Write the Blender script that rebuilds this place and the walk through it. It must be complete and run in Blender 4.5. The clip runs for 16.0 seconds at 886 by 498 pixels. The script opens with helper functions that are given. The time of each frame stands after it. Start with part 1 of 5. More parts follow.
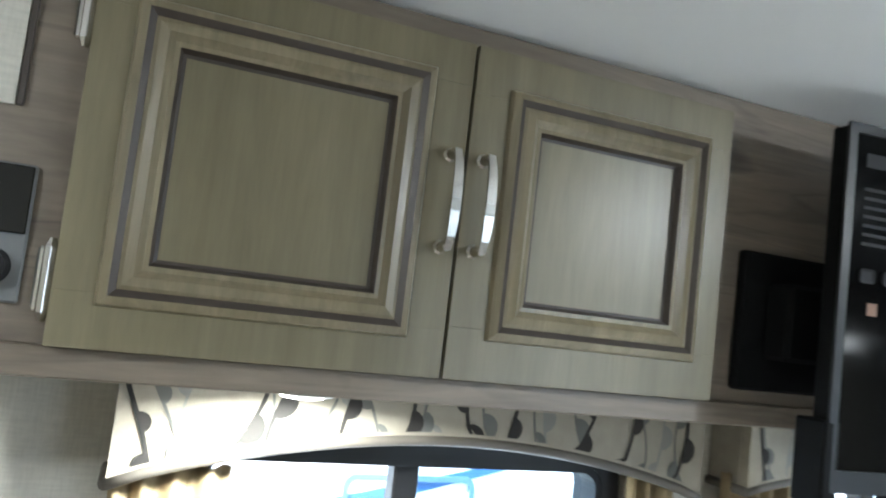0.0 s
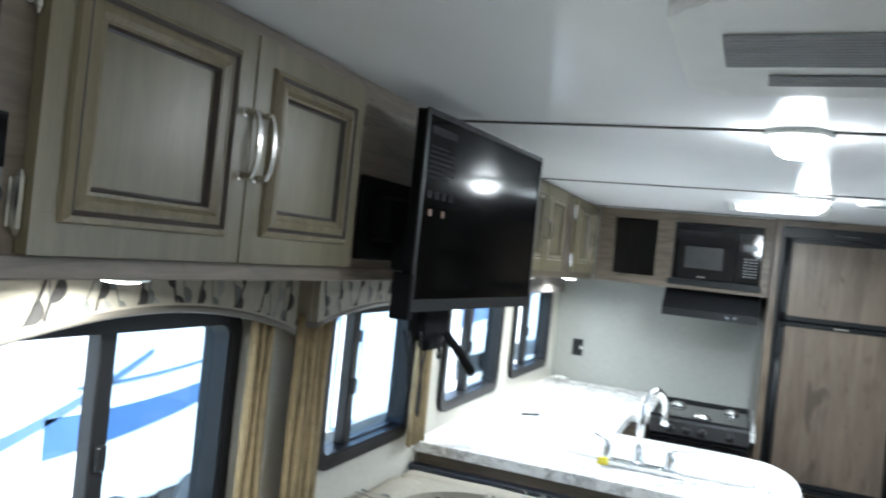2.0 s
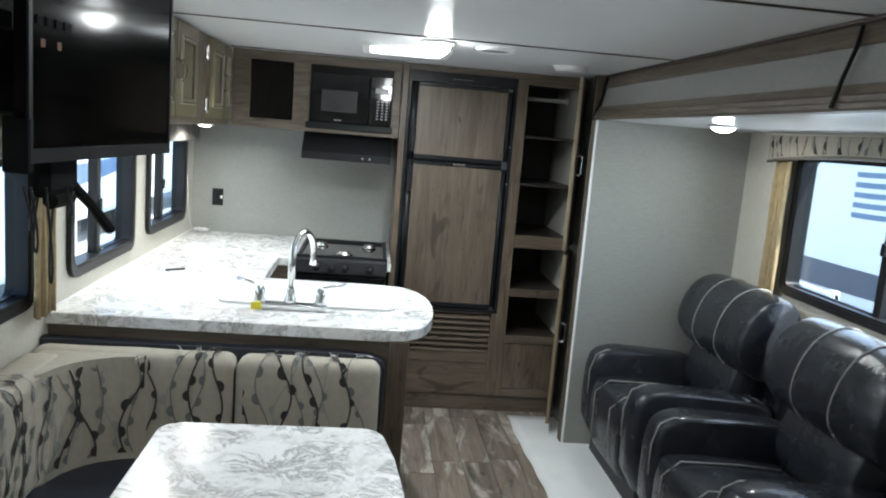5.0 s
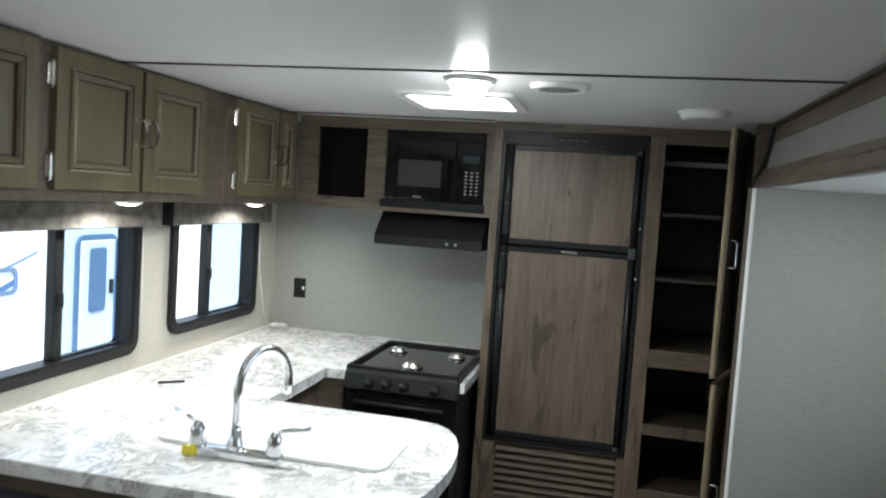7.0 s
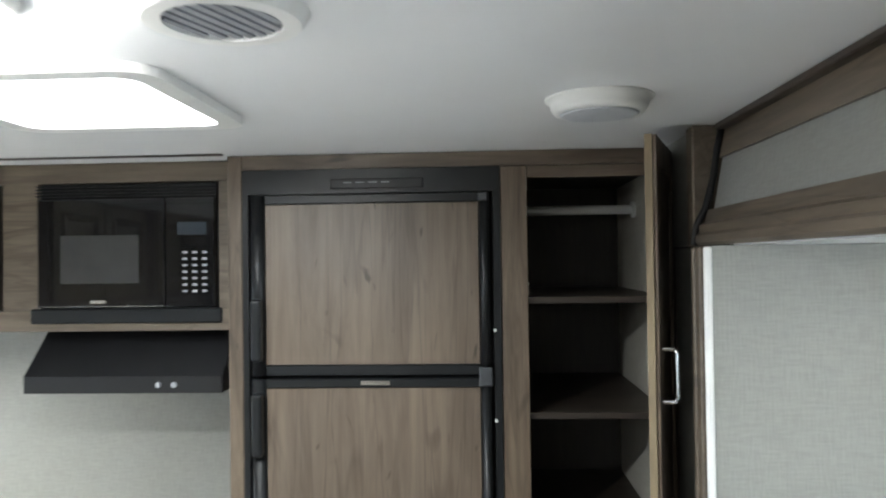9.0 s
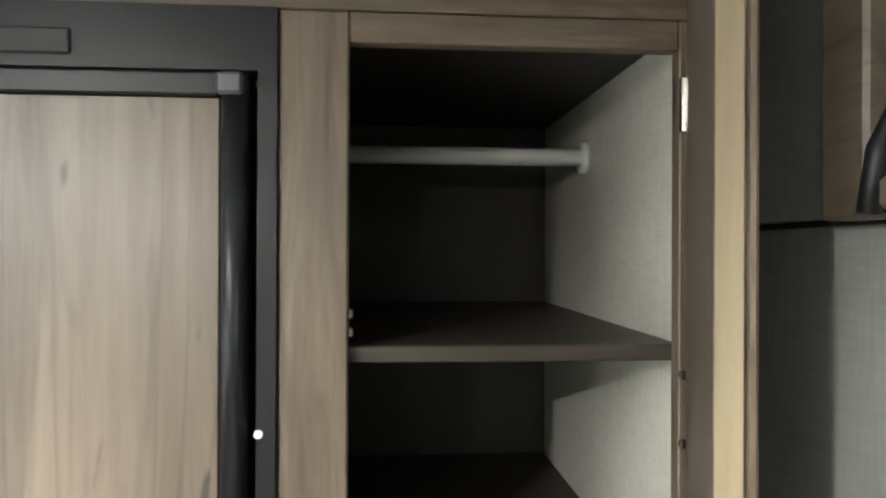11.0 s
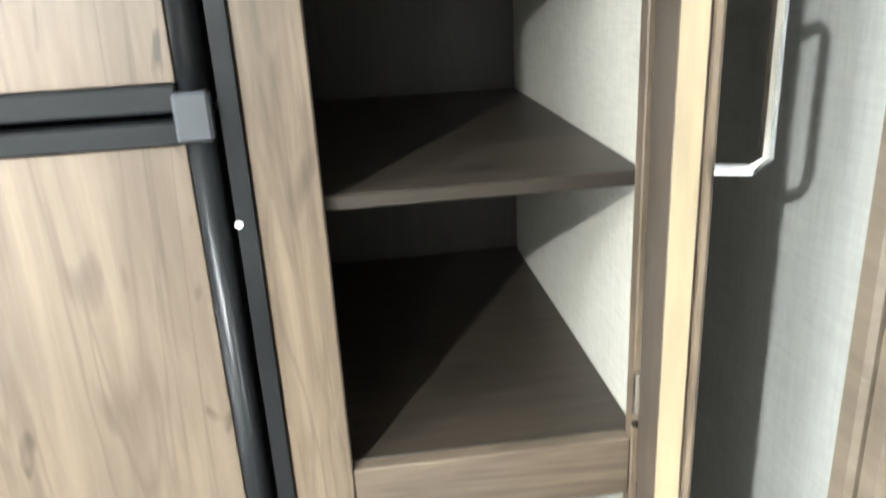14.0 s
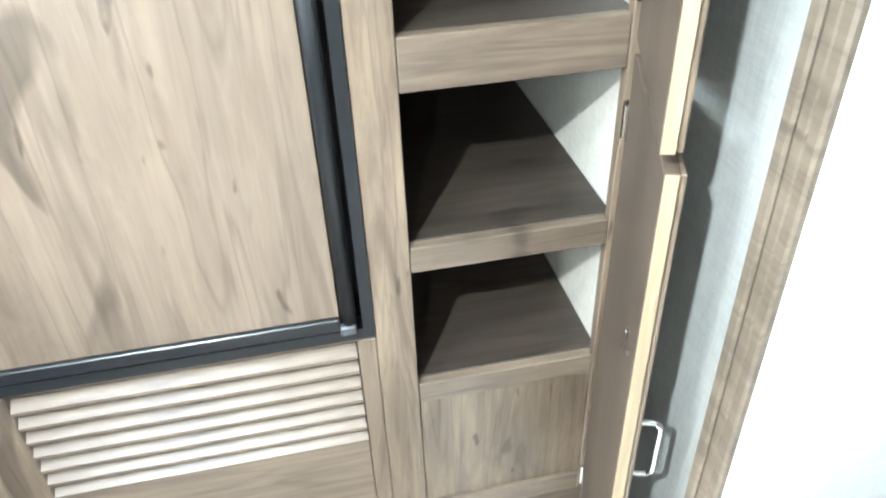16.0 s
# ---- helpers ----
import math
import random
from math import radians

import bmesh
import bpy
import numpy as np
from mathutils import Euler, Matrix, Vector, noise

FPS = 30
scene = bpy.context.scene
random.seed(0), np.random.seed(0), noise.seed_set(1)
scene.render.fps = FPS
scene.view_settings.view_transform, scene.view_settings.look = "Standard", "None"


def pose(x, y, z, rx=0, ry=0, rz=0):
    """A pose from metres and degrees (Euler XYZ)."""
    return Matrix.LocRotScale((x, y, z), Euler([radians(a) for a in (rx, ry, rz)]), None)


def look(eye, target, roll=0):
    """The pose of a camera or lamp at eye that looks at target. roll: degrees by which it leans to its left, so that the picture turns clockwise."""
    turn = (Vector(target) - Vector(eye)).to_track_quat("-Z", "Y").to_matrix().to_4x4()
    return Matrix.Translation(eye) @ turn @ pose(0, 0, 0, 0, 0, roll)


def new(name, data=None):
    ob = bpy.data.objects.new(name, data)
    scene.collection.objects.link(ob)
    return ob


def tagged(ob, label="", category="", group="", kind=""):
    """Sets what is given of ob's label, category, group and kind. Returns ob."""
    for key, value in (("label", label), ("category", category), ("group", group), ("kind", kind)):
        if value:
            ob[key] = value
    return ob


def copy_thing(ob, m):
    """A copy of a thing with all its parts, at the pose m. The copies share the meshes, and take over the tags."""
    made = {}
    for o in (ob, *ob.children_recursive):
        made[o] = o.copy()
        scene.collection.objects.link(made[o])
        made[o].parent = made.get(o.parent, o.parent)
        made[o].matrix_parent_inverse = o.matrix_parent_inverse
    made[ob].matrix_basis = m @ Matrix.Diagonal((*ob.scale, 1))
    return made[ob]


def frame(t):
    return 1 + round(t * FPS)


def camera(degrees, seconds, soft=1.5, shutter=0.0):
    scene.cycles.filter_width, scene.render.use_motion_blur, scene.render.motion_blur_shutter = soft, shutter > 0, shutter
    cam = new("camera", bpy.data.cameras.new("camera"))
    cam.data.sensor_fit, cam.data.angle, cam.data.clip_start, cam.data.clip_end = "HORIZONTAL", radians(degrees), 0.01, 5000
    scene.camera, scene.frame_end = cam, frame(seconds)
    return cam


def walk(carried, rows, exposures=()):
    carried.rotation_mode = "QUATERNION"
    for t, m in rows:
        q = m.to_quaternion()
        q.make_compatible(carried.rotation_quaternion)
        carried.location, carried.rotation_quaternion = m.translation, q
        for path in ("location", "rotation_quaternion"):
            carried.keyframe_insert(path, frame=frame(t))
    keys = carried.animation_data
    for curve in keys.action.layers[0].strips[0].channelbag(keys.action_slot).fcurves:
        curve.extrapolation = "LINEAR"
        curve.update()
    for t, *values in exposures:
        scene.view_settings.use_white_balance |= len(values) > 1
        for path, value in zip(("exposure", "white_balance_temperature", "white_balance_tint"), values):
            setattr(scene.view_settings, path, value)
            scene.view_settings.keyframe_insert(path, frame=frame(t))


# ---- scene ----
cam = camera(60.9, 16.0, 2.0, 0.3)
PATH = [
    (0, (-0.006, 0.169, 1.672), (-1.862, 0.895, 1.839), 6.7),
    (0.5, (0.075, -0.026, 1.674), (-1.575, 1.098, 1.791), 6.8),
    (1, (0.114, -0.246, 1.678), (-1.274, 1.193, 1.727), 7.0),
    (1.5, (0.084, -0.393, 1.682), (-1.065, 1.243, 1.687), 7.1),
    (2, (0.005, -0.526, 1.656), (-0.757, 1.324, 1.659), 5.9),
    (2.5, (-0.014, -0.684, 1.661), (-0.277, 1.297, 1.561), 6.4),
    (3, (-0.065, -0.891, 1.646), (0.092, 1.089, 1.406), 6.8),
    (3.2, (-0.11, -0.92, 1.647), (0.169, 1.037, 1.343), 6.3),
    (5.3, (-0.014, -0.386, 1.625), (0.146, 1.584, 1.322), 3.8),
    (5.5, (0.161, -0.319, 1.613), (0.195, 1.66, 1.329), 4.5),
    (6, (0.408, -0.1, 1.658), (0.204, 1.869, 1.371), 5.1),
    (6.5, (0.495, 0.213, 1.643), (0.166, 2.174, 1.428), 5.4),
    (7, (0.632, 0.548, 1.658), (0.191, 2.494, 1.522), 3.8),
    (7.5, (0.719, 0.94, 1.694), (0.257, 2.885, 1.623), 1.3),
    (8, (0.703, 1.328, 1.692), (0.324, 3.292, 1.696), -0.9),
    (8.5, (0.676, 1.661, 1.705), (0.439, 3.646, 1.754), -1.2),
    (9, (0.701, 2.026, 1.746), (0.598, 4.02, 1.776), -0.8),
    (9.5, (0.69, 2.369, 1.734), (0.765, 4.367, 1.785), 0.0),
    (9.7, (0.673, 2.507, 1.733), (0.85, 4.502, 1.79), 0.3),
    (11.8, (0.919, 3.212, 1.753), (1.050, 5.2, 1.673), 0.5),
    (12, (0.919, 3.213, 1.741), (1.039, 5.201, 1.637), 0.6),
    (12.5, (0.921, 3.211, 1.698), (1.007, 5.198, 1.557), 0.1),
    (13, (0.902, 3.183, 1.677), (0.994, 5.151, 1.397), -1.0),
    (13.5, (0.87, 3.151, 1.63), (1.049, 5.092, 1.18), -2.5),
    (14, (0.845, 3.107, 1.58), (1.045, 4.975, 0.894), -3.1),
    (14.5, (0.778, 3.035, 1.527), (1.108, 4.817, 0.681), -2.4),
    (15, (0.744, 2.973, 1.473), (1.102, 4.686, 0.505), -1.6),
    (15.5, (0.713, 2.936, 1.437), (1.053, 4.58, 0.351), -1.6),
    (16, (0.688, 2.908, 1.409), (0.992, 4.499, 0.237), -2.1),
]
EXPOSURES = [(0.0, 3.30, 5800, 4.0), (1.0, 2.74, 5700, 4.0), (2.0, 2.42, 5750, 4.0), (3.0, 2.02, 5800, 4.0), (5.5, 1.82, 6150, 5.0), (7.0, 1.58, 6250, 6.0), (8.0, 1.92, 6300, 7.0), (9.5, 2.62, 6400, 7.0),
             (12.0, 4.10, 6800, 5.0), (13.5, 4.32, 6450, 5.0), (14.5, 4.44, 6300, 6.0), (16.0, 4.76, 5850, 3.0)]
walk(cam, [(t, look(eye, aim, lean)) for t, eye, aim, lean in PATH], EXPOSURES)

# ---- plan, metres ----
ZC = 2.003                    # ceiling
XW = -1.13                    # window wall
YK = 4.27                     # kitchen end wall
YF = 3.80                     # face of the refrigerator and pantry
XS = 1.13                     # slide-out header
XB = 1.925                    # slide-out back wall
YE = 3.3565                    # slide-out end wall
ZS = 1.765                    # slide-out ceiling
CT = 0.915                    # counter top

# ---- world, sun ----
world = bpy.data.worlds.new("sky")
scene.world = world
world.use_nodes = True
wn = world.node_tree
sky = wn.nodes.new("ShaderNodeTexSky")
sky.sky_type, sky.sun_disc = "NISHITA", False
sky.sun_elevation, sky.sun_rotation = radians(60), radians(31)
wn.links.new(sky.outputs[0], wn.nodes["Background"].inputs[0])
wn.nodes["Background"].inputs[1].default_value = 0.15
sun = new("sun", bpy.data.lights.new("sun", "SUN"))
sun.data.energy, sun.data.angle, sun.data.color = 5.0, radians(0.6), (1.0, 0.95, 0.88)
sun.matrix_world = look((7.5, -10.5, 26), (0, 2, 0))


def lamp(name, x, y, z, watts, size, color=(1.0, 0.93, 0.82), down=True):
    """A lamp in one of the light fixtures."""
    data = bpy.data.lights.new(name, "AREA" if down else "POINT")
    data.energy, data.color = watts, color
    if down:
        data.shape, data.size = "DISK", size
        data.spread = radians(170)
    else:
        data.shadow_soft_size = size
    ob = new(name, data)
    ob.location = (x, y, z)
    return ob


COOL = (0.95, 0.98, 1.0)
# The first is an added lamp, never in view, that brightens the near upper cabinet.
UNSEEN_LAMP, LAMP1, LAMP2, PUCKS = (0.07, -0.50), (0.07, 1.35), (0.190, 2.70), ((-0.93, 2.73), (-0.93, 3.62), (-0.887, 0.36))
for (x, y), watts in ((UNSEEN_LAMP, 0.48), (LAMP1, 0.60), (LAMP2, 3.5)):
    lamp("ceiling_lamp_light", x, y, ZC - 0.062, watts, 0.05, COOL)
lamp("slide_lamp_light", 1.48, 2.75, ZS - 0.036, 0.45, 0.06, (1.0, 0.96, 0.88))
for x, y in PUCKS:
    lamp("puck_light", x, y, 1.550, 1.5, 0.05, (1.0, 0.96, 0.88)).data.spread = radians(165)
sky_lamp = lamp("skylight_light", 0.08, 3.15, ZC - 0.02, 0.95, 0.3, (0.9, 0.95, 1.0))
sky_lamp.data.shape, sky_lamp.data.size, sky_lamp.data.size_y = "RECTANGLE", 0.30, 0.30


def window_lamp(x, y, z, wide, high, watts, aim):
    """The sky's light in a window's opening."""
    ob = lamp("window_light", x, y, z, watts, wide, (0.86, 0.93, 1.0))
    ob.data.shape, ob.data.size, ob.data.size_y = "RECTANGLE", wide, high
    ob.matrix_world = Matrix.Translation((x, y, z)) @ Euler((radians(90), 0, radians(aim))).to_matrix().to_4x4()


for y, z, wide in ((0.60, 1.21, 0.64), (1.70, 1.22, 0.56), (2.70, 1.26, 0.66), (3.66, 1.27, 0.66)):
    window_lamp(XW + 0.021, y, z, wide, 0.42, 0.24, -90)
window_lamp(XB - 0.021, 2.225, 1.33, 1.18, 0.60, 1.4, 90)


# ---- materials ----
def material(name, color=(0.5, 0.5, 0.5), rough=0.5, metal=0.0, **more):
    m = bpy.data.materials.new(name)
    m.use_nodes = True
    p = m.node_tree.nodes["Principled BSDF"]
    p.inputs["Base Color"].default_value = (*color, 1)
    p.inputs["Roughness"].default_value = rough
    p.inputs["Metallic"].default_value = metal
    for key, value in more.items():
        p.inputs[key.replace("_", " ")].default_value = value
    return m


def kit(m):
    """Nodes, a link function and the shader of a material."""
    t = m.node_tree
    return t.nodes.new, t.links.new, t.nodes["Principled BSDF"]


def mapped(m, scale, jitter=0.0):
    node, link, _ = kit(m)
    co, mp = node("ShaderNodeTexCoord"), node("ShaderNodeMapping")
    link(co.outputs["Object"], mp.inputs["Vector"])
    mp.inputs["Scale"].default_value = scale
    if jitter:
        info, mul = node("ShaderNodeObjectInfo"), node("ShaderNodeVectorMath")
        mul.operation = "SCALE"
        mul.inputs[0].default_value = (jitter, jitter * 1.7, jitter * 0.6)
        link(info.outputs["Random"], mul.inputs["Scale"])
        link(mul.outputs[0], mp.inputs["Location"])
    return mp.outputs[0]


def noise_tex(m, vec, scale, detail=4.0, rough=0.55, warp=0.0):
    node, link, _ = kit(m)
    n = node("ShaderNodeTexNoise")
    n.inputs["Scale"].default_value, n.inputs["Detail"].default_value = scale, detail
    n.inputs["Roughness"].default_value, n.inputs["Distortion"].default_value = rough, warp
    link(vec, n.inputs["Vector"])
    return n.outputs["Fac"]


def ramp(m, fac, *stops):
    node, link, _ = kit(m)
    r = node("ShaderNodeValToRGB")
    link(fac, r.inputs[0])
    e = r.color_ramp.elements
    while len(e) < len(stops):
        e.new(0.5)
    for el, (at, c) in zip(e, stops):
        el.position, el.color = at, (*c, 1) if len(c) == 3 else c
    return r.outputs[0]


def mix(m, a, b, fac=0.5, how="MIX"):
    node, link, _ = kit(m)
    x = node("ShaderNodeMix")
    x.data_type, x.blend_type = "RGBA", how
    if isinstance(fac, float):
        x.inputs[0].default_value = fac
    else:
        link(fac, x.inputs[0])
    link(a, x.inputs[6])
    link(b, x.inputs[7])
    return x.outputs[2]


def bump(m, fac, strength, distance=0.001):
    node, link, p = kit(m)
    b = node("ShaderNodeBump")
    b.inputs["Strength"].default_value, b.inputs["Distance"].default_value = strength, distance
    link(fac, b.inputs["Height"])
    link(b.outputs[0], p.inputs["Normal"])


def g(v):
    return (v, v, v)


def wood(name, dark, light, axis="z", rough=0.42, knots=True, jitter=0.0, coarse=1.0, stretch=0.09, small=False):
    """Wood or printed wood grain that runs along one axis."""
    m = material(name, light, rough)
    _, link, p = kit(m)
    long = {"x": (stretch, 1, 1), "y": (1, stretch, 1), "z": (1, 1, stretch)}[axis]
    soft = {"x": (0.3, 1, 1), "y": (1, 0.3, 1), "z": (1, 1, 0.3)}[axis]
    vec = mapped(m, long, jitter)
    grain = noise_tex(m, vec, 26 * coarse, 6, 0.6, 1.6)
    fine = noise_tex(m, vec, 190, 3, 0.6)
    cloud = noise_tex(m, mapped(m, soft, jitter), 5.5, 4, 0.55, 0.5)
    base = ramp(m, grain, (0.28, dark), (0.52, [(a + b) / 2 for a, b in zip(dark, light)]), (0.72, light))
    tone = ramp(m, cloud, (0.3, g(0.62)), (0.7, g(1.0)))
    col = mix(m, base, tone, 0.75, "MULTIPLY")
    col = mix(m, col, ramp(m, fine, (0.35, g(0.72)), (0.6, g(1.0))), 0.28, "MULTIPLY")
    if knots:
        line = noise_tex(m, vec, 15, 3, 0.5, 0.9)
        col = mix(m, col, ramp(m, line, (0.455, g(1.0)), (0.485, g(0.50)), (0.520, g(1.0))), 0.50, "MULTIPLY")
        spots = noise_tex(m, mapped(m, soft, jitter), 12.0, 1.5, 0.4, 1.2)
        col = mix(m, col, ramp(m, spots, (0.66, g(1.0)), (0.73, g(0.40))), 0.8, "MULTIPLY")
    if small:
        pins = noise_tex(m, mapped(m, soft, jitter), 30.0, 2.0, 0.5, 0.4)
        col = mix(m, col, ramp(m, pins, (0.67, g(1.0)), (0.73, g(0.30))), 0.85, "MULTIPLY")
        smear = noise_tex(m, mapped(m, soft, jitter), 3.5, 5, 0.7, 2.0)
        col = mix(m, col, ramp(m, smear, (0.30, g(0.72)), (0.46, g(1.0))), 0.8, "MULTIPLY")
    if jitter:
        node = kit(m)[0]
        info = node("ShaderNodeObjectInfo")
        col = mix(m, col, ramp(m, info.outputs["Random"], (0.0, g(0.55)), (0.5, g(0.80)), (1.0, g(1.0))), 0.9, "MULTIPLY")
        worn = noise_tex(m, mapped(m, soft, jitter), 7.0, 4, 0.65, 1.0)
        pale = ramp(m, worn, (0.52, g(0.0)), (0.64, g(1.0)))
        col = mix(m, col, ramp(m, fine, (0.3, (0.34, 0.30, 0.26)), (0.7, (0.52, 0.47, 0.41))), pale)
    link(col, p.inputs["Base Color"])
    bump(m, fine, 0.25, 0.0006)
    return m


def plain(name, color, rough=0.5, metal=0.0, vary=0.12, scale=14.0, grain=0.0, **more):
    """A surface with faint stains and, at grain > 0, fine relief."""
    m = material(name, color, rough, metal, **more)
    _, link, p = kit(m)
    vec = mapped(m, (1, 1, 1))
    n = noise_tex(m, vec, scale, 5, 0.6)
    link(ramp(m, n, (0.3, [c * (1 - vary) for c in color]), (0.7, [min(1, c * (1 + vary * 0.5)) for c in color])), p.inputs["Base Color"])
    if grain:
        bump(m, noise_tex(m, vec, 260, 3, 0.6), grain, 0.0008)
    return m


CAB = wood("glazed_cabinet_wood", (0.160, 0.136, 0.076), (0.222, 0.190, 0.114), "z", 0.36, False, coarse=0.5)
CABRAIL = wood("cabinet_rail_wood", (0.17, 0.135, 0.10), (0.27, 0.22, 0.165), "y", 0.42)
MOULD = wood("glazed_moulding_wood", (0.175, 0.145, 0.085), (0.31, 0.26, 0.165), "z", 0.30, False)
KWOOD = wood("kitchen_cabinet_wood", (0.105, 0.083, 0.06), (0.19, 0.15, 0.11), "x", 0.45)
FACE = wood("grey_oak_face", (0.088, 0.063, 0.043), (0.225, 0.170, 0.118), "z", 0.42, small=True)
FACEX = wood("grey_oak_rail", (0.10, 0.075, 0.054), (0.20, 0.152, 0.108), "x", 0.42)
FRIDGEWOOD = wood("refrigerator_panel_oak", (0.118, 0.088, 0.063), (0.192, 0.147, 0.108), "z", 0.40, coarse=0.8, stretch=0.07, small=True)
# Brown shelf laminate, darkened further to hold the pantry's shade in its colour.
SHADED_SHELF = wood("shaded_shelf_laminate", (0.026, 0.020, 0.015), (0.062, 0.048, 0.036), "x", 0.45)
HEADER = wood("header_wood", (0.095, 0.074, 0.054), (0.175, 0.138, 0.100), "y", 0.45)
# Inside wood, darkened so that its colour carries the shade of the recesses.
SHADEWOOD = wood("shaded_cabinet_inside", (0.016, 0.013, 0.010), (0.034, 0.027, 0.021), "z", 0.5)
DOORIN = wood("door_inner_laminate", (0.085, 0.062, 0.046), (0.125, 0.094, 0.070), "z", 0.40, False, coarse=0.5)
PLY = wood("raw_door_edge", (0.25, 0.195, 0.12), (0.36, 0.285, 0.175), "z", 0.6, False)
PLANK = wood("vinyl_plank", (0.17, 0.132, 0.10), (0.40, 0.33, 0.265), "y", 0.34, True, 9.0, 0.7)
CEIL = plain("ceiling_vinyl", (0.86, 0.87, 0.88), 0.17, 0, 0.03, 3, 0.015, Specular_IOR_Level=0.035)
WHITE = plain("white_plastic", (0.80, 0.80, 0.78), 0.38, 0, 0.04)
GREYPL = plain("grey_plastic", (0.30, 0.31, 0.33), 0.5)
BLACK = plain("black_plastic", (0.011, 0.011, 0.012), 0.42, 0, 0.2, Specular_IOR_Level=0.32)
MATTE = plain("matte_black", (0.005, 0.005, 0.005), 0.8, Specular_IOR_Level=0.1)
GRAPHITE = plain("graphite_frame", (0.011, 0.012, 0.013), 0.34, 0, 0.15, Specular_IOR_Level=0.28)
GLOSS = material("black_glass", (0.006, 0.006, 0.007), 0.06, 0.0, Coat_Weight=0.4)
STOVE = plain("stove_enamel", (0.018, 0.018, 0.019), 0.28)
SCREEN = material("tv_screen", (0.0015, 0.0015, 0.0015), 0.10, 0.0, IOR=1.16)
TRIM = plain("dark_trim", (0.045, 0.034, 0.026), 0.45)
CHROME = material("chrome", (0.80, 0.81, 0.82), 0.14, 1.0)
NICKEL = material("brushed_nickel", (0.68, 0.66, 0.62), 0.24, 1.0)
STEEL = plain("dark_steel", (0.075, 0.08, 0.088), 0.32, 0.4)
TAN = plain("curtain_fabric", (0.34, 0.26, 0.145), 0.9, 0, 0.25, 30, 0.4)
SHADEFAB = plain("roller_shade_fabric", (0.16, 0.145, 0.13), 0.85, 0, 0.5, 26, 0.3)
CREAM = plain("printed_upholstery", (0.37, 0.335, 0.27), 0.85, 0, 0.10, 40, 0.5)
VINE1 = plain("print_dark", (0.03, 0.027, 0.024), 0.85)
VINE2 = plain("print_grey", (0.15, 0.15, 0.14), 0.85)
VINE3 = plain("print_pale", (0.27, 0.27, 0.245), 0.85)
NAVY = plain("dark_blue_vinyl", (0.020, 0.024, 0.036), 0.38, 0, 0.2, 12, 0.3)
PIPING = plain("valance_piping", (0.13, 0.115, 0.095), 0.5)
STITCH = plain("leather_stitching", (0.30, 0.29, 0.27), 0.6)
PAPER = plain("white_protective_sheet", (0.74, 0.74, 0.72), 0.42, 0, 0.05, 6, 0.2)
YELLOW = material("yellow_tag", (0.80, 0.68, 0.04), 0.5)
BLUEDIGIT = material("blue_digits", (0.1, 0.2, 0.9), 0.5, 0, Emission_Color=(0.10, 0.22, 1.0, 1), Emission_Strength=0.8)
GLOW = material("lamp_lens", (1, 1, 1), 0.4, 0, Emission_Color=(1.0, 0.98, 0.95, 1), Emission_Strength=20.0)
PUCKGLOW = material("puck_lens", (1, 1, 1), 0.4, 0, Emission_Color=(1.0, 0.95, 0.85, 1), Emission_Strength=8.0)
SKYGLOW = material("skylight_lens", (0.9, 0.9, 0.9), 0.4, 0, Emission_Color=(0.95, 0.98, 1.0, 1), Emission_Strength=1.3)


def leather():
    m = material("black_bonded_leather", (0.032, 0.033, 0.036), 0.36)
    _, link, p = kit(m)
    vec = mapped(m, (1, 1, 1))
    wear = noise_tex(m, vec, 5, 5, 0.6, 0.5)
    link(ramp(m, wear, (0.3, (0.013, 0.015, 0.019)), (0.7, (0.026, 0.029, 0.036))), p.inputs["Base Color"])
    link(ramp(m, noise_tex(m, vec, 9, 4), (0.3, g(0.15)), (0.7, g(0.30))), p.inputs["Roughness"])
    fold = noise_tex(m, mapped(m, (1, 0.5, 1)), 16, 5, 0.55, 1.2)
    bump(m, fold, 0.40, 0.010)
    return m


def marble():
    m = material("marbled_laminate", (0.75, 0.74, 0.72), 0.22)
    _, link, p = kit(m)
    vec = mapped(m, (1, 1, 1))
    n = noise_tex(m, vec, 9.0, 10, 0.74, 1.4)
    veins = ramp(m, n, (0.40, (0.82, 0.815, 0.80)), (0.455, (0.66, 0.65, 0.635)), (0.488, (0.24, 0.235, 0.235)),
                 (0.512, (0.60, 0.59, 0.57)), (0.57, (0.82, 0.815, 0.80)))
    # the veins come in drifts, with plain white between them
    drift = ramp(m, noise_tex(m, vec, 3.4, 6, 0.62, 1.6), (0.40, g(0.12)), (0.54, g(1.0)))
    white = ramp(m, noise_tex(m, vec, 22, 5, 0.65), (0.30, (0.70, 0.685, 0.65)), (0.50, (0.83, 0.825, 0.81)))
    cloud = ramp(m, noise_tex(m, vec, 5.0, 6, 0.65, 1.2), (0.30, (0.62, 0.60, 0.56)), (0.46, (0.96, 0.955, 0.95)), (0.7, (1, 1, 1)))
    specks = ramp(m, noise_tex(m, vec, 70, 3, 0.6), (0.30, (0.40, 0.38, 0.35)), (0.37, (1, 1, 1)))
    col = mix(m, mix(m, white, veins, drift), cloud, 0.40, "MULTIPLY")
    link(mix(m, col, specks, 0.40, "MULTIPLY"), p.inputs["Base Color"])
    return m


